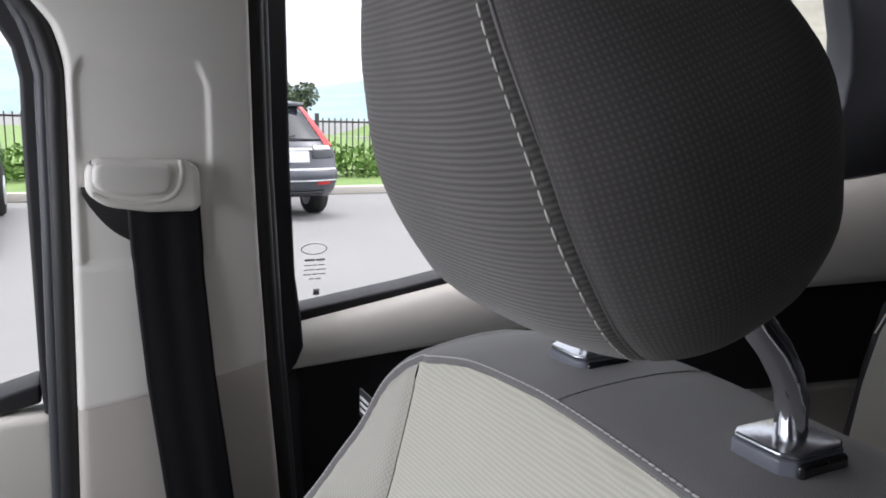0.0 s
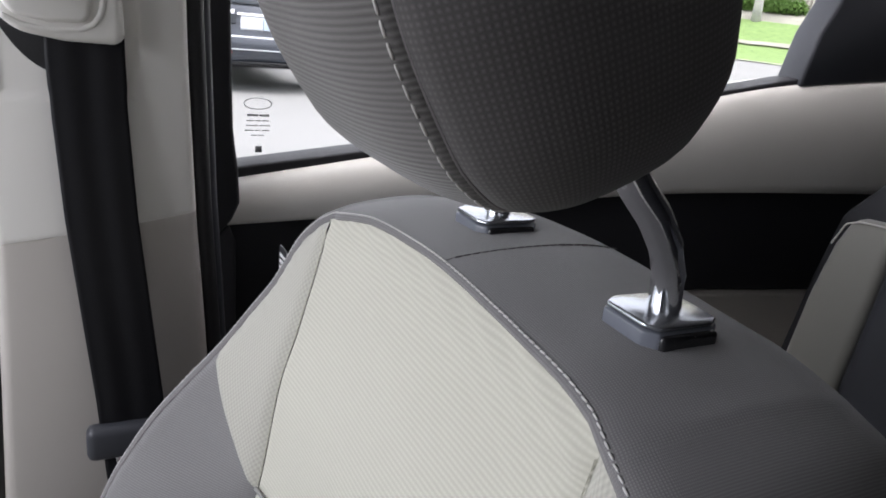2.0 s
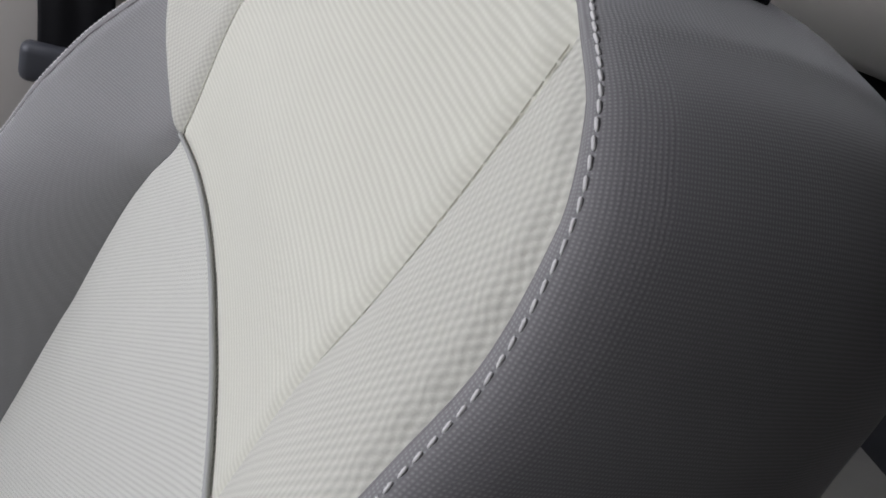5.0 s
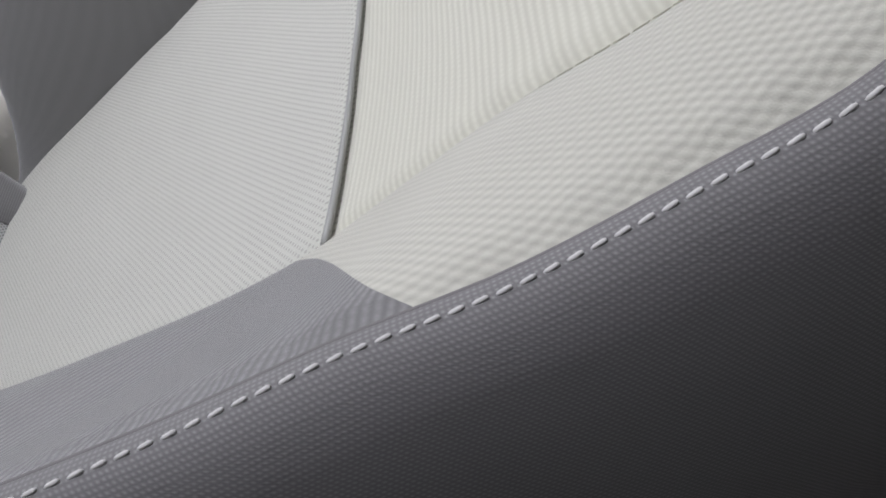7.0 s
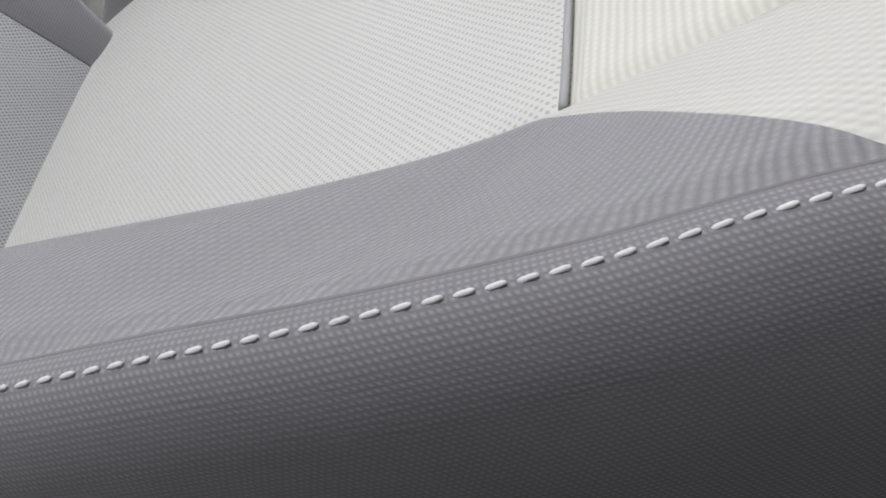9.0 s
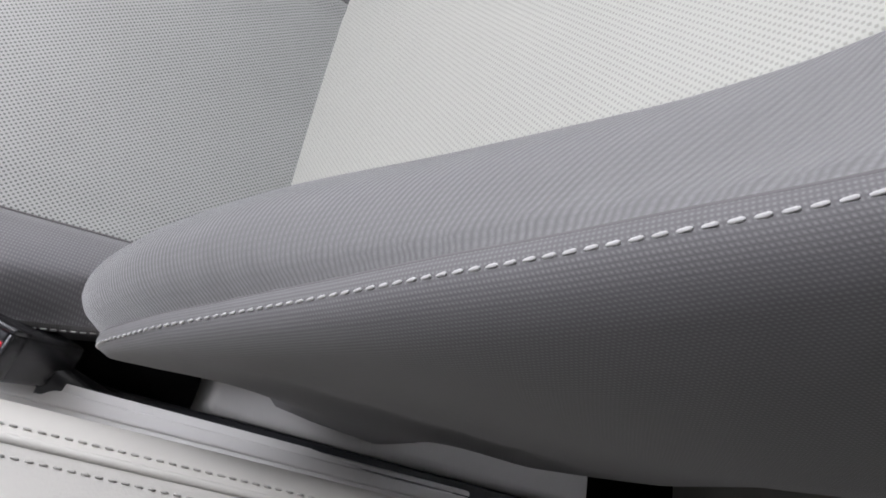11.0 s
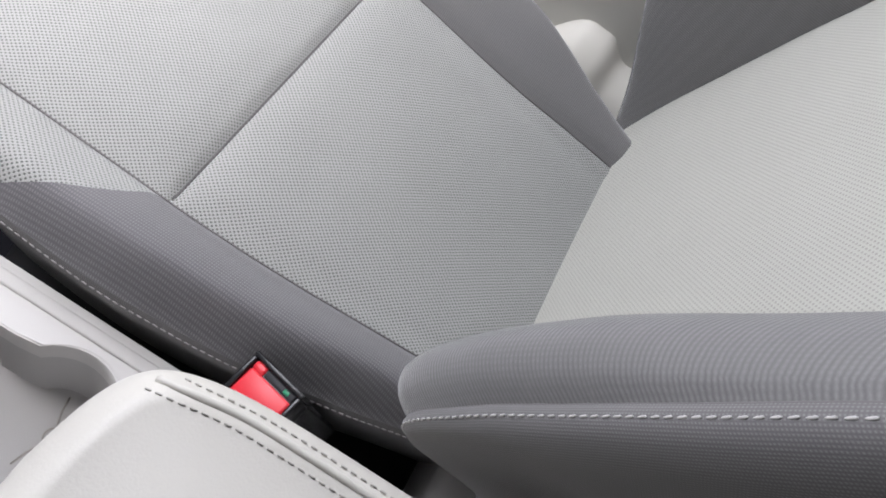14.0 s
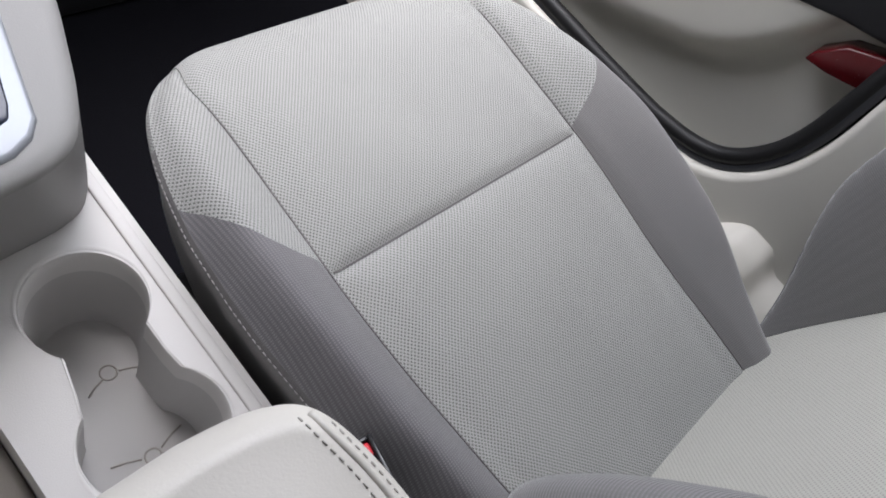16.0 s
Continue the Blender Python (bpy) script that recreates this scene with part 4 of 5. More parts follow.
for nm, pts in (("window_front", [(0.12, 0.48), (0.80, 0.53), (0.55, 0.94), (0.14, 0.94)]), ("window_rear", [(-0.09, 0.51), (-0.92, 0.65), (-0.92, 0.94), (-0.08, 0.94)])):
    w = structure(nm, prism_bm(pts, "x", 0.4505, 0.4545, 0), GLASS, "clear side window glass", "window", False)
    w.visible_shadow = False
    shifted(w)


def etching(y, z, rear):
    """Maker's mark etched in the glass: plain shapes and unreadable bars."""
    e = thing("glass_etching", "small grey maker's mark etched in the window glass", "glass marking")
    shifted(e)
    x = 0.4495

    def ring(cy, cz, a, b, r):
        part("oval", tube_bm([(x, cy + a * math.cos(k / 24 * 2 * math.pi), cz + b * math.sin(k / 24 * 2 * math.pi)) for k in range(25)], r, 5), PRINT_DARK, e)
    ring(y, z + 0.034, 0.0135, 0.0055, 0.0005)
    for k, (w, t) in enumerate(((0.010, 0.0024), (0.0095, 0.0011), (0.011, 0.0011), (0.0105, 0.0011), (0.006, 0.0011))):
        left = y - w * 1.15
        for share in ((0.30, 0.22, 0.36) if k % 2 else (0.42, 0.46)):
            part("bar", box_bm((x - 0.0003, left, z + 0.0215 - k * 0.0048), (x + 0.0003, left + share * w * 2.3, z + 0.0215 + t * 0.9 - k * 0.0048), 0), PRINT_DARK, e)
            left += (share + 0.06) * w * 2.3
    part("square", box_bm((x - 0.0003, y - 0.005, z - 0.0145), (x + 0.0003, y + 0.0015, z - 0.008), 0), PRINT_DARK, e)


etching(-0.125, 0.545, True)
etching(0.195, 0.520, False)


# ---- rear seat ----
def rear_seat():
    e = thing("rear_bench", "rear bench seat back in cream and black cloth", "car seat")

    def panel(name, out, y0, y1, mat, lab, bev, lean=0.16):
        bm = prism_bm(out, "y", y0, y1, bev, 5)
        for v in bm.verts:
            v.co.y -= (v.co.z - 0.30) * lean
        part(name, bm, mat, e, lab)
    panel("cream_bolster", [(0.296, 0.10), (0.2965, 0.28), (0.2945, 0.40), (0.287, 0.47), (0.277, 0.503), (0.262, 0.510), (0.214, 0.514), (0.213, 0.10)], -0.97, -0.822, REAR_CLOTH, "cream cloth bolster", 0.012)
    panel("side_bolster", [(0.318, 0.08), (0.315, 0.30), (0.309, 0.42), (0.300, 0.505), (0.268, 0.548), (0.240, 0.585), (0.10, 0.612), (0.10, 0.10)], -0.99, -0.838, BLACK_TRIM, "black side and top", 0.010)
    panel("dark_panel", [(0.2115, 0.08), (0.2115, 0.505), (-0.10, 0.53), (-0.55, 0.53), (-0.55, 0.08)], -0.97, -0.815, DARK_PLASTIC, "dark blue-grey cloth", 0.02)
    line = [(x, -0.8225 - (z - 0.30) * 0.16, z) for x, z in [(0.288, 0.470), (0.2785, 0.499), (0.262, 0.5065), (0.216, 0.5105)]]
    part("seam_cord", tube_bm(resample(line, 0.004), 0.0012, 6), THREAD_BEIGE, e)
    part("bench", box_bm((-0.55, -0.90, -0.12), (0.30, -0.42, 0.215), 0.05, 5), REAR_CLOTH, e, "cream cloth bench")


rear_seat()


def rear_buckle():
    e = thing("rear_belt_buckle", "black rear seat belt buckle lying on the bench", "seat belt buckle")
    m = pose(0.135, -0.79, 0.252, 0, -25, 12)
    for name, lo, hi, bev, mat in (("housing", (-0.034, -0.020, -0.014), (0.034, 0.020, 0.014), 0.006, BLACK_PLASTIC), ("button", (0.030, -0.015, -0.009), (0.0365, 0.015, 0.009), 0.002, DARK_PLASTIC), ("stalk", (-0.075, -0.014, -0.030), (-0.030, 0.014, -0.006), 0.005, BLACK_TRIM)):
        bm = box_bm(lo, hi, bev, 3)
        bmesh.ops.transform(bm, matrix=m, verts=bm.verts[:])
        part(name, bm, mat, e)


rear_buckle()


# ---- centre console ----
def console():
    e = thing("centre_console", "beige plastic centre console with two cup holders", "centre console")
    top = 0.0
    # outline of the joined cup holders
    outline = []
    big = ((-0.2745, 0.3325), 0.0362)
    small = ((-0.2825, 0.242), 0.040)
    for k in range(31):
        a = lerp(radians(-52), radians(222), k / 30)
        outline.append((big[0][0] + big[1] * math.cos(a), big[0][1] + big[1] * math.sin(a)))
    neck = [(-0.3060, 0.288)]
    outline += neck
    for k in range(31):
        a = lerp(radians(130), radians(402), k / 30)
        outline.append((small[0][0] + 0.0435 * math.cos(a), small[0][1] + small[1] * math.sin(a)))
    outline += [(-0.2520, 0.2835)]
    n = len(outline)
    bm = bmesh.new()
    x0, x1, y0, y1 = -0.346, -0.2195, -0.16, 0.66
    cx, cy = -0.281, 0.290
    # flat top with the hole: quads from the hole's rim to the border
    rim = [bm.verts.new((p[0], p[1], top)) for p in outline]
    border = []
    for p in outline:
        dx, dy = p[0] - cx, p[1] - cy
        s = min(((x1 if dx > 0 else x0) - cx) / dx if abs(dx) > 1e-9 else 1e9, ((y1 if dy > 0 else y0) - cy) / dy if abs(dy) > 1e-9 else 1e9)
        border.append(bm.verts.new((cx + dx * s, cy + dy * s, top)))
    for i in range(n):
        k = (i + 1) % n
        bm.faces.new([rim[i], border[i], border[k], rim[k]])
    part("top", bm, CONSOLE, e, shade=False)
    for x, zb in ((x1, -0.30), (x0, -0.30)):
        s = 1 if x == x1 else -1
        rows = [[(x + s * o, lerp(y0, y1, j / 20), top + dz) for j in range(21)] for o, dz in ((-0.004, 0.0), (-0.001, -0.001), (0.0, -0.004), (0.0, -0.06), (-0.004, -0.3))]
        part("side", grid_bm(rows), CONSOLE, e)
    # raised strip beside the seat
    part("edge_strip", box_bm((-0.2330, y0, top - 0.004), (-0.2245, y1, top + 0.0022), 0.0018, 3), CONSOLE, e)
    # cup wells
    prof = [(1.07, 0.0004), (1.045, 0.0006), (1.02, 0.0), (0.998, -0.0016), (0.982, -0.0042), (0.972, -0.009), (0.966, -0.02), (0.945, -0.055), (0.935, -0.072), (0.915, -0.081), (0.88, -0.084)]
    rows = [[(cx + (p[0] - cx) * f, cy + (p[1] - cy) * f, top + dz) for p in outline] for f, dz in prof]
    part("cup_lip", grid_bm(rows[:7], closed=True), CONSOLE, e)
    part("cup_well", grid_bm(rows[6:], closed=True), MAT_AND_SHADED_WELL, e, "moulded cup well with shade in its grey")
    bm = bmesh.new()
    ring = [bm.verts.new((cx + (p[0] - cx) * 0.88, cy + (p[1] - cy) * 0.88, top - 0.084)) for p in outline]
    mid = bm.verts.new((cx, cy, top - 0.084))
    for i in range(n):
        bm.faces.new([ring[i], ring[(i + 1) % n], mid])
    mat = part("cup_mat", bm, MAT_AND_SHADED_WELL, e, shade=False)
    for c, ends in (((-0.269, 0.314), ((-0.247, 0.305), (-0.288, 0.305))), ((-0.2755, 0.247), ((-0.250, 0.255), (-0.301, 0.256)))):
        z = top - 0.0835
        part("drain_ring", tube_bm([(c[0] + 0.0055 * math.cos(k / 16 * 2 * math.pi), c[1] + 0.0055 * math.sin(k / 16 * 2 * math.pi), z) for k in range(17)], 0.0007, 5), BEIGE_DARK, mat)
        for q in ends:
            a = (c[0] + (q[0] - c[0]) * 0.28, c[1] + (q[1] - c[1]) * 0.28, z)
            part("drain_line", tube_bm([a, ((a[0] + q[0]) / 2, (a[1] + q[1]) / 2 + 0.001, z), (q[0], q[1], z)], 0.0007, 5), BEIGE_DARK, mat)
    part("rear_flank", box_bm((-0.2025, -0.30, -0.20), (-0.10, 0.018, -0.054), 0.008, 3), CONSOLE, e)
    # black block gives the shade in the gap between console and seat
    part("gap_shade", box_bm((-0.222, -0.30, -0.20), (-0.2030, 0.12, -0.060), 0.003), BLACK_TRIM, e, "black filler standing for the shaded gap beside the seat")
    part("tray", box_bm((-0.50, -0.16, -0.09), (-0.3465, 0.66, -0.045), 0.006), BEIGE_DARK, e, "lower taupe tray")
    return e


console()


def armrest():
    e = thing("armrest", "pale beige padded console armrest with double stitching", "armrest")
    right = [(-0.262, -0.30), (-0.262, -0.1), (-0.262, 0.10), (-0.2625, 0.135), (-0.264, 0.155), (-0.267, 0.170), (-0.272, 0.182), (-0.281, 0.190), (-0.297, 0.1955), (-0.320, 0.198)]
    outline = []
    for p, q in zip(right, right[1:]):
        outline += [(lerp(p[0], q[0], k / 6), lerp(p[1], q[1], k / 6)) for k in range(6)]
    outline.append(right[-1])
    for _ in range(14):
        outline = [outline[0]] + [tuple((p[k] + 2 * q[k] + r[k]) / 4 for k in (0, 1)) for p, q, r in zip(outline, outline[1:], outline[2:])] + [outline[-1]]
    outline += [(-0.72 - x, y) for x, y in outline[::-1]]
    n = len(outline)
    nor = []
    for i in range(n):
        a, b = outline[max(i - 2, 0)], outline[min(i + 2, n - 1)]
        t = Vector((b[0] - a[0], b[1] - a[1], 0)).normalized()
        nor.append(Vector((t.y, -t.x, 0)))

    def ring(inset, z):
        return [Vector((p[0], p[1], 0)) - nor[i] * inset + Vector((0, 0, z)) for i, p in enumerate(outline)]
    h = 0.2065
    skin = [ring(0.014, h - 0.090), ring(0.005, h - 0.086), ring(0.001, h - 0.076), ring(-0.0015, h - 0.055), ring(-0.0005, h - 0.034), ring(0.001, h - 0.024), ring(0.0035, h - 0.015), ring(0.0075, h - 0.0075), ring(0.0125, h - 0.0025)]
    # crowned top closing over the padded sides in one skin
    last = ring(0.0165, h - 0.0005)
    mid = [Vector((-0.36, min(p.y, 0.095), h + 0.006)) for p in last]
    for k in range(15):
        f = (k / 14) ** 1.4
        skin.append([p.lerp(Vector((m.x, m.y, p.z)), f) + Vector((0, 0, 0.0065 * smooth(0.0, 0.6, f))) for p, m in zip(last, mid)])
    bm = grid_bm(skin)
    bmesh.ops.remove_doubles(bm, verts=bm.verts[:], dist=0.0002)
    part("padded_skin", bm, LEATHER, e)
    # welt between two sewn lines along the edge

    crown = [(0.0, -0.034), (0.001, -0.024), (0.0035, -0.015), (0.0075, -0.0075), (0.0125, -0.0025), (0.0165, -0.0005), (0.0203, -0.0004), (0.025, 0.0), (0.03, 0.0007), (0.05, 0.0042)]

    def run(x0, x1, y1):
        """A line on the skin, straight along the edge and turning in at the front."""
        line = []
        for k in range(161):
            y = lerp(-0.30, y1, k / 160)
            x = x0 + (x1 - x0) * smooth(y1 - 0.045, y1, y) ** 1.5
            d = min(math.hypot(x - p[0], y - p[1]) for p in outline)
            d = min(d, x + 0.458, -0.262 - x)
            front = max(p[1] for p in outline if p[0] > x - 0.004) if x > -0.30 else 0.19
            if y < front - 0.0075:
                line.append(Vector((x, y, h + interp(d, crown))))
        return line
    part("welt", tube_bm(run(-0.2772, -0.2812, 0.1765), 0.0016, 8), LEATHER, e)
    for x0, x1, y1 in ((-0.2730, -0.2760, 0.1715), (-0.2822, -0.2865, 0.1795)):
        line = run(x0, x1, y1)
        stitches("lid_stitching", [p + Vector((0, 0, 0.0002)) for p in line], e, THREAD_SHADED, 0.0040, 0.60, 0.00045)
    part("body", box_bm((-0.452, -0.30, -0.05), (-0.270, 0.182, h - 0.088), 0.006), CONSOLE, e)
    return e


armrest()


def buckle():
    e = thing("belt_buckle", "black seat belt buckle with red release button beside the cushion", "seat belt buckle")
    up = Vector((-0.22, 0.42, 0.88)).normalized()
    wide = Vector((-0.20, -0.97, 0.0))
    wide = (wide - up * wide.dot(up)).normalized()
    deep = up.cross(wide)
    m = Matrix((deep, wide, up)).transposed().to_4x4()
    m.translation = Vector((-0.2205, 0.149, 0.052))

    def put(bm):
        bmesh.ops.transform(bm, matrix=m, verts=bm.verts[:])
        return bm
    part("housing", put(box_bm((-0.0135, -0.0185, -0.075), (0.0135, 0.0185, 0.0), 0.0035, 3)), BLACK_PLASTIC, e)
    rim = bmesh.new()
    for lo, hi in (((-0.0150, -0.0200, -0.012), (-0.0118, 0.0200, 0.0026)), ((0.0118, -0.0200, -0.012), (0.0150, 0.0200, 0.0026)), ((-0.0119, -0.0200, -0.012), (0.0119, -0.0168, 0.0025)), ((-0.0119, 0.0168, -0.012), (0.0119, 0.0200, 0.0025))):
        box_bm(lo, hi, 0.001, 2, rim)
    part("rim", put(rim), BLACK_PLASTIC, e)
    part("button", put(box_bm((-0.0115, -0.0165, -0.004), (0.0065, 0.0165, 0.0014), 0.0018, 3)), RED, e, "bright red button")
    part("button_tab", put(box_bm((0.0060, -0.0165, -0.004), (0.0115, -0.0075, 0.0013), 0.0015, 2)), RED, e)
    part("slot", put(box_bm((0.0068, -0.0070, -0.004), (0.0114, 0.0160, 0.0009), 0.0008, 2)), BLACK_TRIM, e)
    part("latch", put(box_bm((0.0078, 0.0080, 0.0005), (0.0104, 0.0120, 0.0012), 0.0003, 1)), GREEN, e, "small green latch")
    part("stalk", tube_bm([(-0.218, 0.118, 0.0), (-0.220, 0.09, -0.03), (-0.222, 0.05, -0.07), (-0.224, 0.03, -0.16)], 0.012, 10), BLACK_PLASTIC, e)
    return e


buckle()


def shifter():
    e = thing("gear_shifter_panel", "beige console tower with silver-framed dark display", "console tower")
    def ringed(base, z):
        pts = [Vector((x, y, z)) for x, y in base]
        fine = resample(pts, 0.006)
        for _ in range(3):
            fine = [fine[0]] + [(p + 2 * q + r) / 4 for p, q, r in zip(fine, fine[1:], fine[2:])] + [fine[-1]]
        k = len(fine) - 1
        return [fine[round(j * k / 80)] for j in range(81)]
    low = ringed([(-0.50, 0.380), (-0.31, 0.381), (-0.262, 0.385), (-0.243, 0.391), (-0.233, 0.403), (-0.222, 0.425), (-0.196, 0.53), (-0.19, 0.66)], 0.0)
    high = ringed([(-0.50, 0.356), (-0.31, 0.357), (-0.276, 0.361), (-0.257, 0.371), (-0.248, 0.386), (-0.239, 0.405), (-0.221, 0.455), (-0.19, 0.56), (-0.185, 0.66)], 0.107)
    core = [Vector((-0.46, 0.66, 0.112)) for _ in low]
    rows = [[p.lerp(q, f) + Vector((0, 0, 0.004 * math.sin(math.pi * f))) for p, q in zip(low, high)] for f in (0, 0.05, 0.2, 0.5, 0.8, 0.93)]
    rows += [[(p.lerp(c, f) + Vector((0, 0, dz))) for p, c in zip(high, core)] for f, dz in ((0.0, -0.001), (0.012, 0.0018), (0.03, 0.003), (0.2, 0.003), (1.0, 0.004))]
    part("body", grid_bm(rows), TOWER, e)
    out = [(-0.50, 0.369), (-0.31, 0.3695), (-0.288, 0.3725), (-0.276, 0.379), (-0.2685, 0.389), (-0.2505, 0.462), (-0.228, 0.56), (-0.228, 0.64), (-0.50, 0.64)]
    part("bezel", prism_bm(out, "z", 0.106, 0.1135, 0.003, 3), BEZEL, e, "satin silver frame")
    out = [(-0.50, 0.385), (-0.31, 0.3855), (-0.290, 0.388), (-0.2805, 0.392), (-0.2765, 0.400), (-0.269, 0.427), (-0.245, 0.54), (-0.245, 0.62), (-0.50, 0.62)]
    part("display", prism_bm(out, "z", 0.109, 0.1145, 0.0015, 2), SCREEN, e, "dark glossy display")


shifter()



# ---- outside: parking place ----
G = -0.72
ASPHALT = material("grey_asphalt", (0.205, 0.205, 0.20), 0.85, grain=60, bump=0.5, mottle=0.12, mscale=0.6)
GRASS = material("grass", (0.15, 0.235, 0.07), 0.9, grain=30, bump=0.8, mottle=0.35, mscale=3.0)
KERB = material("concrete_kerb", (0.42, 0.40, 0.36), 0.85, grain=40, bump=0.4)
# black paint with part of the sky's reflection lifted into its base colour
PAINT = material("black_paint_sky_tint", (0.045, 0.052, 0.066), 0.25, metal=0.2, bump=0.0, coat=0.8)
CAR_GLASS = material("tinted_glass", (0.02, 0.025, 0.03), 0.06, bump=0.0)
LAMP_RED = material("red_lamp", (0.45, 0.02, 0.02), 0.15, bump=0.0)
TYRE = material("tyre_rubber", (0.012, 0.012, 0.012), 0.8)
PLATE = material("white_blue_plate", (0.55, 0.65, 0.75), 0.5, bump=0.0)
IRON = material("black_iron", (0.015, 0.015, 0.016), 0.6)
LEAF = material("hedge_leaves", (0.10, 0.19, 0.035), 0.8, grain=20, bump=0.6, mottle=0.4, mscale=2.0)
TREE_LEAF = material("tree_leaves", (0.06, 0.085, 0.045), 0.85, grain=20, bump=0.6, mottle=0.4, mscale=2.0)
# distance haze is mixed into the hill's pale bluish base colour
FOREST = material("haze_tinted_wooded_hill", (0.24, 0.32, 0.34), 0.95, grain=0.4, bump=0.5, mottle=0.4, mscale=0.05)

bm = bmesh.new()
vs = [bm.verts.new(p) for p in ((-400, -400, G), (400, -400, G), (400, 400, G), (-400, 400, G))]
bm.faces.new(vs)
structure("ground", bm, ASPHALT, "grey asphalt parking place", "ground", False)


LENS = material("clear_lens", (0.7, 0.7, 0.72), 0.1, bump=0.0)


def parked_suv(m, label):
    e = thing("parked_car", label, "car", "parked cars")

    def put(bm):
        bmesh.ops.transform(bm, matrix=m, verts=bm.verts[:])
        return bm

    def half(z):
        """Half width of the body at a height."""
        return interp(z, [(0.30, 0.84), (0.55, 0.91), (0.90, 0.90), (1.05, 0.86), (1.30, 0.73), (1.52, 0.61), (1.68, 0.50)])

    def tail(z):
        """Where the rear face stands at a height."""
        return interp(z, [(0.30, 0.10), (0.42, 0.02), (0.62, -0.02), (0.78, 0.02), (0.98, 0.05), (1.06, 0.10), (1.40, 0.36), (1.56, 0.50), (1.64, 0.62)])

    def face(y0, y1, z0, z1, out, ny=8, nz=8):
        """A plate lying on the rear face; y as a share of the half width."""
        rows = []
        for i in range(nz + 1):
            z = lerp(z0, z1, i / nz)
            rows.append([(tail(z) + 0.20 * abs(lerp(y0, y1, j / ny)) ** 4 - out, lerp(y0, y1, j / ny) * half(z), z) for j in range(ny + 1)])
        back = [[(q[0] + 0.03, q[1], q[2]) for q in r] for r in rows]
        return grid_bm([[a for a in back[0]]] + rows + [[a for a in back[-1]]])

    # body along x (front at +x), one closed shell
    side = [(0.30, z) for z in (0.30,)] + [(None, z) for z in (0.42, 0.55, 0.62, 0.72, 0.78, 0.90, 0.98, 1.06, 1.20, 1.40, 1.52, 1.60)] + [(0.80, 1.66), (1.4, 1.69), (2.2, 1.66), (2.7, 1.56), (3.35, 1.12), (4.3, 1.0), (4.5, 0.8), (4.5, 0.45), (4.2, 0.32)]
    rows = []
    for k in range(21):
        f = -1 + k / 10
        row = []
        for x, z in side:
            if x is None:
                row.append((tail(z) + 0.20 * abs(f) ** 4, f * half(z), z))
            else:
                row.append((x - 0.22 * abs(f) ** 4 * (x > 3), f * half(z) * (1 if x > 0.5 else 0.98), z - 0.03 * abs(f) ** 4 * (z > 1.2)))
        rows.append(row)
    part("body", put(grid_bm(rows, closed=True)), PAINT, e)
    for f in (rows[0], rows[-1]):
        bm = bmesh.new()
        bm.faces.new([bm.verts.new(p) for p in f])
        part("flank", put(bm), PAINT, e, shade=False)
    for k in (-1, 1):
        for x in (0.85, 3.55):
            c = bmesh.new()
            bmesh.ops.create_cone(c, cap_ends=True, segments=28, radius1=0.35, radius2=0.35, depth=0.24)
            bmesh.ops.bevel(c, geom=c.edges[:], offset=0.03, segments=2, affect='EDGES')
            bmesh.ops.transform(c, matrix=pose(x, k * 0.80, 0.35, 90, 0, 0), verts=c.verts[:])
            w = part("wheel", put(c), TYRE, e)
            c = bmesh.new()
            bmesh.ops.create_cone(c, cap_ends=True, segments=20, radius1=0.22, radius2=0.20, depth=0.26)
            bmesh.ops.transform(c, matrix=pose(x, k * 0.80, 0.35, 90, 0, 0), verts=c.verts[:])
            part("rim", put(c), SILVER, w)
        lamp = part("tail_lamp", put(face(k * 0.83, k * 1.0, 1.02, 1.58, 0.012, 6, 16)), LAMP_RED, e, "red tail lamp along the rear pillar")
        part("reversing_lens", put(face(k * 0.60, k * 0.92, 0.985, 1.035, 0.018)), LENS, lamp, "clear lens")
        part("lamp_housing", put(face(k * 0.56, k * 0.97, 0.86, 0.98, 0.014)), CAR_GLASS, lamp, "dark lower lamp")
        part("reflector", put(face(k * 0.62, k * 0.86, 0.50, 0.535, 0.016)), LAMP_RED, e, "red bumper reflector")
    part("rear_window", put(face(-0.80, 0.80, 1.10, 1.50, 0.010, 16, 10)), CAR_GLASS, e, "tinted rear window")
    part("plate_panel", put(face(-0.50, 0.50, 0.80, 0.975, 0.012)), SILVER, e, "silvery plate surround")
    part("number_plate", put(box_bm((-0.025, -0.16, 0.81), (0.03, 0.16, 0.95), 0.004)), PLATE, e, "pale blue number plate")
    part("trim_bar", put(face(-0.56, 0.56, 0.975, 1.005, 0.030)), LENS, e, "chrome trim bar")
    part("badge", put(box_bm((-0.01, -0.055, 1.01), (0.06, 0.055, 1.09), 0.02, 3)), LENS, e, "chrome badge")
    part("bumper", put(face(-1.0, 1.0, 0.555, 0.70, 0.030, 16, 8)), PAINT, e)
    part("bumper_edge", put(face(-0.98, 0.98, 0.70, 0.725, 0.024, 16, 2)), SILVER, e, "pale bumper lip")
    part("bumper_line", put(face(-0.98, 0.98, 0.55, 0.565, 0.036, 16, 2)), SILVER, e, "pale lower bumper line")
    part("skid_plate", put(face(-0.80, 0.80, 0.34, 0.40, 0.016, 12, 3)), BLACK_PLASTIC, e)
    part("roof_spoiler", put(box_bm((0.40, -0.50, 1.565), (0.75, 0.50, 1.625), 0.02, 3)), PAINT, e)
    part("wiper", put(tube_bm([(0.10, 0.02, 1.12), (0.13, -0.28, 1.17)], 0.012, 6)), RUBBER, e)
    return e


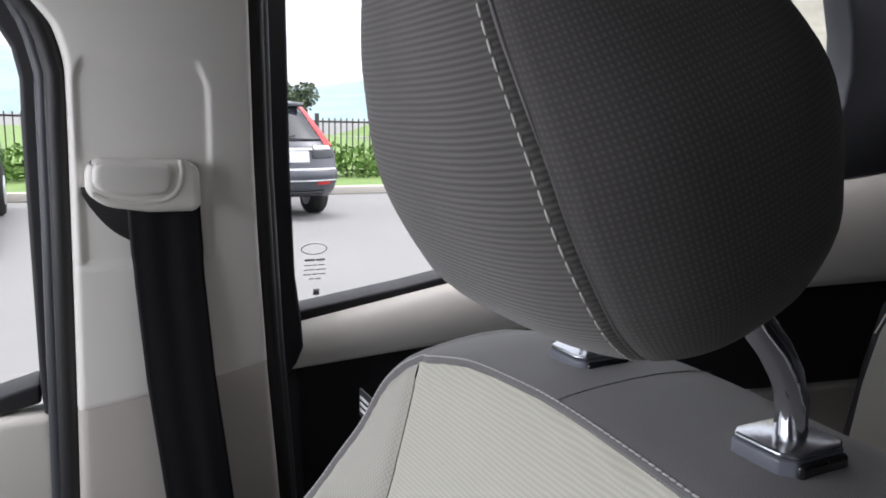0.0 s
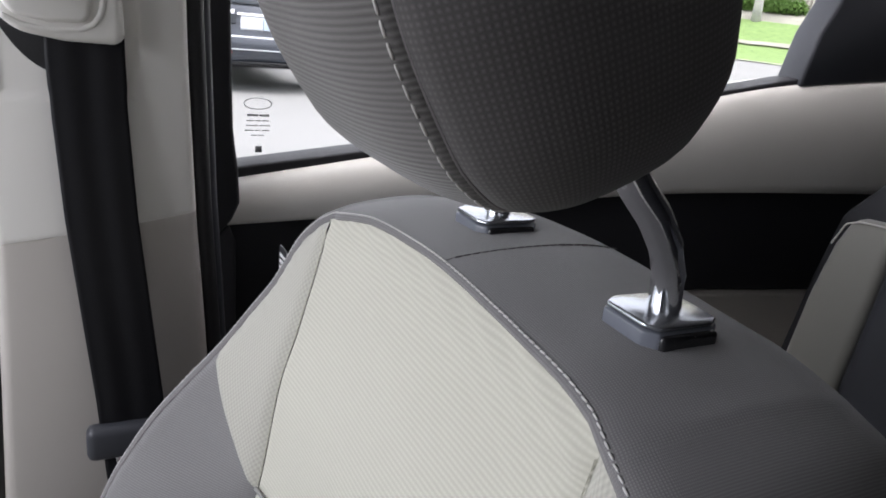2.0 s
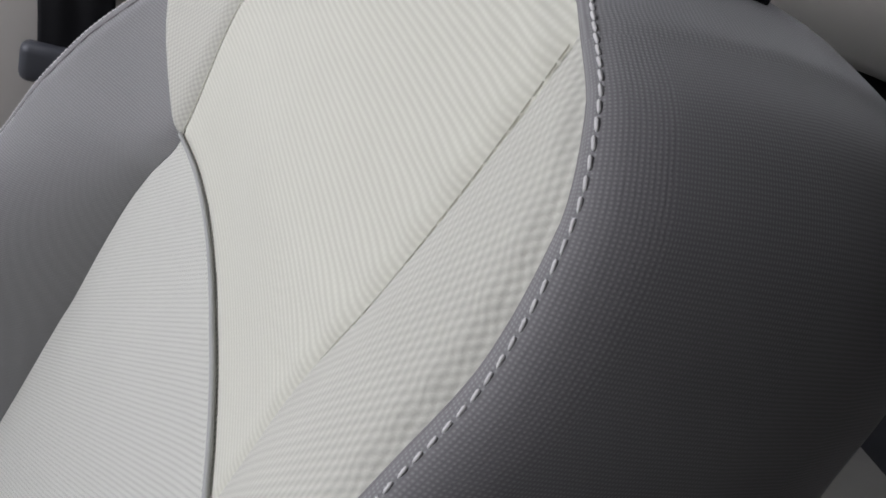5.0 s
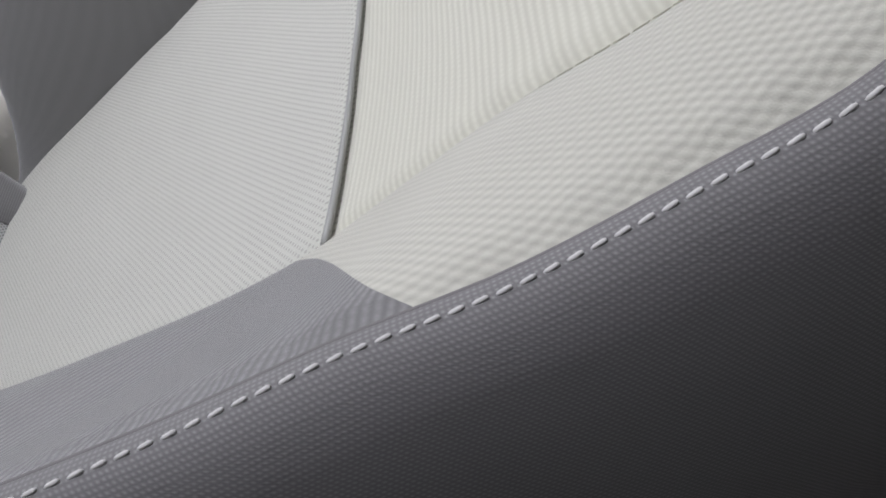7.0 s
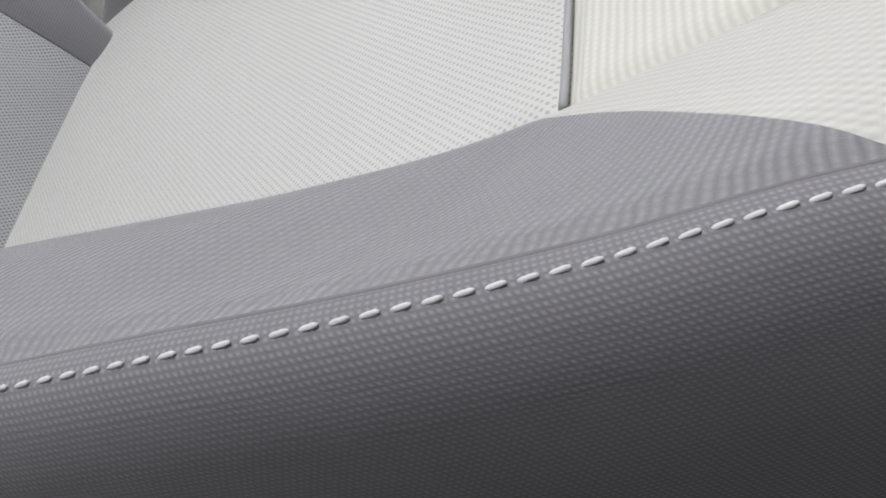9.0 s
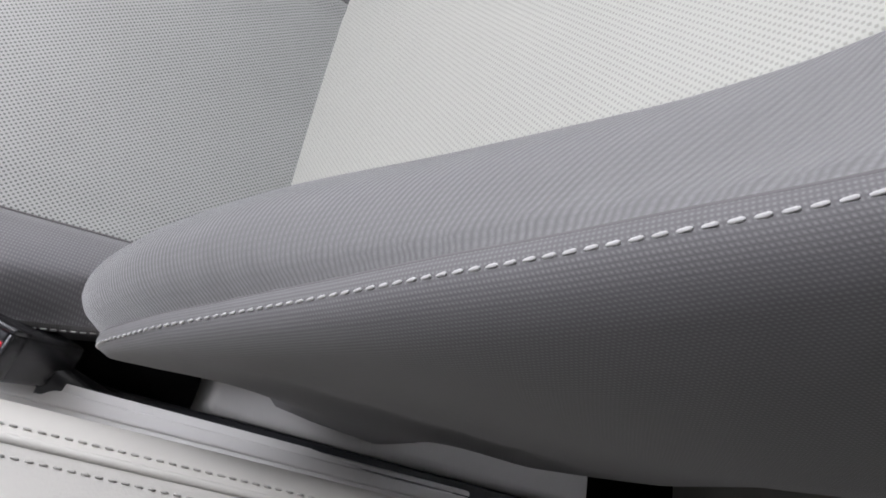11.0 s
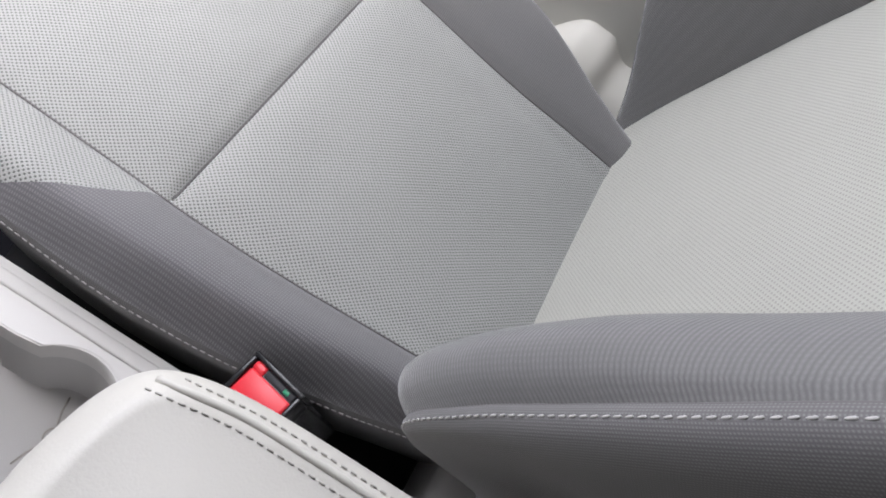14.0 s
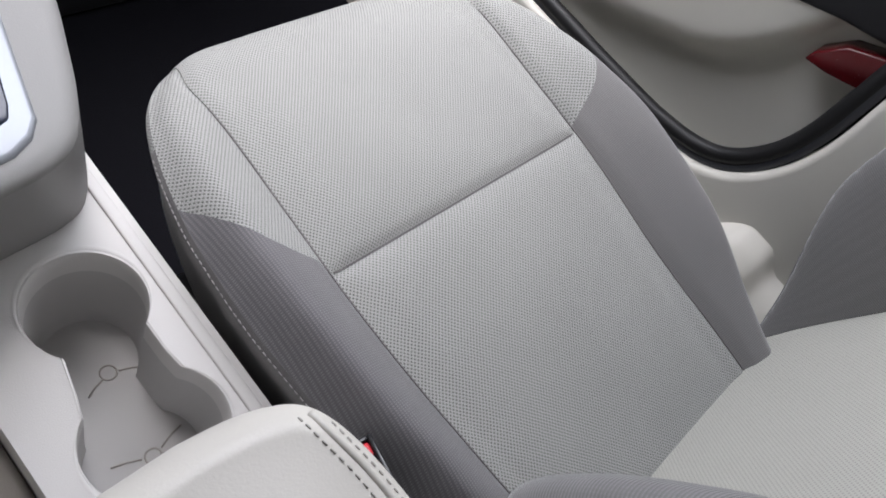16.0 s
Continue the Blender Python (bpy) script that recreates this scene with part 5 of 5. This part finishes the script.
parked_suv(pose(9.7, -2.50, G, 0, 0, 3), "dark blue-black parked estate car seen from behind")
parked_suv(pose(7.9, 1.75, G, 0, 0, 0), "black parked car with a pale number plate")

# verge, kerb, fence, hedge, hill
bm = bmesh.new()
vs = [bm.verts.new(p) for p in ((13.2, -15, G + 0.14), (60, -15, G + 0.3), (60, 60, G + 0.3), (13.2, 60, G + 0.14))]
bm.faces.new(vs)
structure("verge", bm, GRASS, "bright green mown grass verge", "grass", False)
structure("kerb", box_bm((13.0, -15, G), (13.2, 60, G + 0.15), 0.02), KERB, "pale concrete kerb", "kerb")
fence = thing("fence", "black iron railing fence behind the grass", "fence")
for x0, y0, x1, y1 in ((16.0, -14.0, 16.0, 12.0),):
    ln = math.hypot(x1 - x0, y1 - y0)
    k = int(ln / 0.14)
    bm = bmesh.new()
    for i in range(k):
        f = i / k
        x, y = lerp(x0, x1, f), lerp(y0, y1, f)
        if i % 16 == 0:
            part("post", box_bm((x - 0.04, y - 0.04, G), (x + 0.04, y + 0.04, G + 1.5), 0.006, 1), IRON, fence)
        else:
            box_bm((x - 0.011, y - 0.011, G + 0.12), (x + 0.011, y + 0.011, G + 1.4), 0, 1, bm)
    tagged(part("railing_bars", bm, IRON, fence, shade=False), kind="stuff")
    for z in (0.2, 1.3):
        part("rail", box_bm((min(x0, x1) - 0.02, min(y0, y1) - 0.02, G + z), (max(x0, x1) + 0.02, max(y0, y1) + 0.02, G + z + 0.04), 0), IRON, fence)


def leafy(name, centres, size, count, mat, label, category, seed):
    rnd = random.Random(seed)
    bm = bmesh.new()
    for _ in range(count):
        c = rnd.choice(centres)
        d = Vector((rnd.gauss(0, 1), rnd.gauss(0, 1), rnd.gauss(0, 1)))
        d = d.normalized() * rnd.random() ** 0.4
        p = Vector((c[0] + d.x * c[3], c[1] + d.y * c[3], c[2] + d.z * c[4]))
        a = Vector((rnd.uniform(-1, 1), rnd.uniform(-1, 1), rnd.uniform(-1, 1))).normalized() * size
        b = a.cross(Vector((rnd.uniform(-1, 1), rnd.uniform(-1, 1), rnd.uniform(-1, 1)))).normalized() * size * 0.6
        bm.faces.new([bm.verts.new(p - a), bm.verts.new(p + b), bm.verts.new(p + a), bm.verts.new(p - b)])
    return tagged(link_mesh(name, bm, mat, None, "", False), label, category, "", "stuff")


rnd = random.Random(4)
leafy("hedge", [(15.3 + rnd.uniform(-.3, .3), y * 0.7 - 12, G + 0.45, 0.55, 0.45) for y in range(30)], 0.07, 9000, LEAF, "leafy green shrubs along the fence", "hedge", 1)

# wooded hill far off
rows = []
for i in range(13):
    row = []
    for j in range(61):
        a = radians(lerp(-75, 35, j / 60))
        r = 260 + i * 14
        h = 0.72 * (12 * math.sin(j * 0.21 - 2.2) + 34 + 7 * noise.noise(Vector((j * 0.5, i * 0.4, 0)))) * math.sin(math.pi / 2 * i / 12)
        row.append((r * math.cos(a), r * math.sin(a), G + max(0, h)))
    rows.append(row)
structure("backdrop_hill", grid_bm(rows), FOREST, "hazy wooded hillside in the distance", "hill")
for k, (x, y, h) in enumerate(((70, -19.5, 3.9),)):
    t = thing("tree", "leafy tree beyond the fence", "tree", "trees beyond the fence")
    part("trunk", tube_bm([(x, y, G), (x + 0.1, y, G + h * 0.4), (x, y + 0.1, G + h * 0.75)], [0.22, 0.16, 0.05], 8), IRON, t)
    c = leafy("crown", [(x + rnd.uniform(-1.5, 1.5), y + rnd.uniform(-1.5, 1.5), G + h * rnd.uniform(0.45, 0.9), 1.3, 1.2) for _ in range(9)], 0.22, 2600, TREE_LEAF, "", "", 10 + k)
    c.parent = t
    for key in ("label", "category", "kind"):
        if key in c:
            del c[key]


# grassy bank with shrubs and a pale paling fence, seen through the rear quarter window
BANK_D, BANK_N = Vector((0.624, -0.7815, 0)), Vector((0.7815, 0.624, 0))
DRY = material("dry_grass_slope", (0.27, 0.26, 0.215), 0.95, grain=3, bump=0.6, mottle=0.4, mscale=0.5)
PALING = material("weathered_paling", (0.30, 0.285, 0.24), 0.85, grain=20, bump=0.4, mottle=0.2)
BARK = material("pale_bark", (0.42, 0.41, 0.39), 0.9, grain=12, bump=0.6, mottle=0.25, mscale=3.0)


def bank_pt(s, w, z):
    p = BANK_D * s + BANK_N * w
    return (p.x, p.y, z)


def bank_z(d):
    return interp(d, [(44, G - 0.05), (46, G + 0.04), (52, 0.20), (57, 1.62), (60, 2.35), (64, 2.75)])


def bank_sheet(name, s0, s1, height, mat, label, category, rough, n=16):
    rows = []
    for i in range(n + 1):
        d = lerp(s0, s1, i / n)
        rows.append([bank_pt(d, w * 1.0, height(d) + rough * noise.noise(Vector((d * 0.5, w * 0.5, 3)))) for w in range(-30, 31)])
    return structure(name, grid_bm(rows, flip=True), mat, label, category)


bank_sheet("bank_kerb", 45.0, 45.8, lambda d: G + 0.06, KERB, "pale kerb along the grassy bank", "kerb", 0.0, 2)
bank_sheet("bank", 45.6, 57, bank_z, GRASS, "mown green bank beyond the road", "grass", 0.10)
bank_sheet("bank_path", 51.4, 52.4, lambda d: bank_z(d) + 0.10, DRY, "pale worn path across the grassy bank", "path", 0.10, 3)
bank_sheet("bank_top", 57, 64, bank_z, DRY, "dry pale grass below the fence", "grass", 0.10)
bank_sheet("backdrop_slope", 66, 110, lambda d: lerp(2.0, 34.0, (d - 66) / 44), DRY, "pale dry hillside far behind the fence", "hill", 1.6, 30)
palings = thing("paling_fence", "weathered pale paling fence on top of the grassy bank", "fence")
bm = bmesh.new()
for k in range(-70, 71):
    a = Vector(bank_pt(61.5, k * 0.27, 0))
    box_bm((a.x - 0.06, a.y - 0.06, 2.4), (a.x + 0.06, a.y + 0.06, 5.22), 0, 1, bm)
tagged(part("palings", bm, PALING, palings, shade=False), kind="stuff")
for z in (2.9, 5.25):
    part("rail", tube_bm([bank_pt(61.4, w, z) for w in (-19, 0, 19)], 0.07, 6), PALING, palings)
for k, w in enumerate((-8, -5.4, -3.0, 1.3, 2.7, 4.2, 5.8, 7.6)):
    leafy("shrub", [bank_pt(60.0, w + rnd.uniform(-0.6, 0.6), 2.85 + rnd.uniform(-0.2, 0.25)) + (0.75, 0.55) for _ in range(5)], 0.11, 1500, LEAF, "rounded green shrub before the paling fence", "shrub", 30 + k)
    # a few dry tufts on the slope behind
    leafy("scrub", [bank_pt(74 + 3 * (k % 4), w * 1.6, 8.6 + 2.2 * (k % 4)) + (0.9, 0.35)], 0.12, 260, TREE_LEAF, "low grey-green scrub on the dry hillside", "shrub", 60 + k)
x, y, z = bank_pt(57.0, 3.15, 1.5)
tree = thing("tree", "pale-barked tree on the grassy bank", "tree", "trees beyond the fence")
part("trunk", tube_bm([(x, y, z), (x + 0.05, y, z + 1.2), (x + 0.2, y + 0.1, z + 3.2), (x + 0.1, y + 0.3, z + 5.5)], [0.36, 0.30, 0.25, 0.14], 12), BARK, tree, "pale bark")
c = leafy("crown", [bank_pt(57 + rnd.uniform(-1, 1), 3.15 + rnd.uniform(-1.6, 1.6), z + rnd.uniform(5.0, 7.5)) + (1.1, 0.9) for _ in range(9)], 0.16, 2400, LEAF, "", "", 80)
c.parent = tree
for key in ("label", "category", "kind"):
    if key in c:
        del c[key]
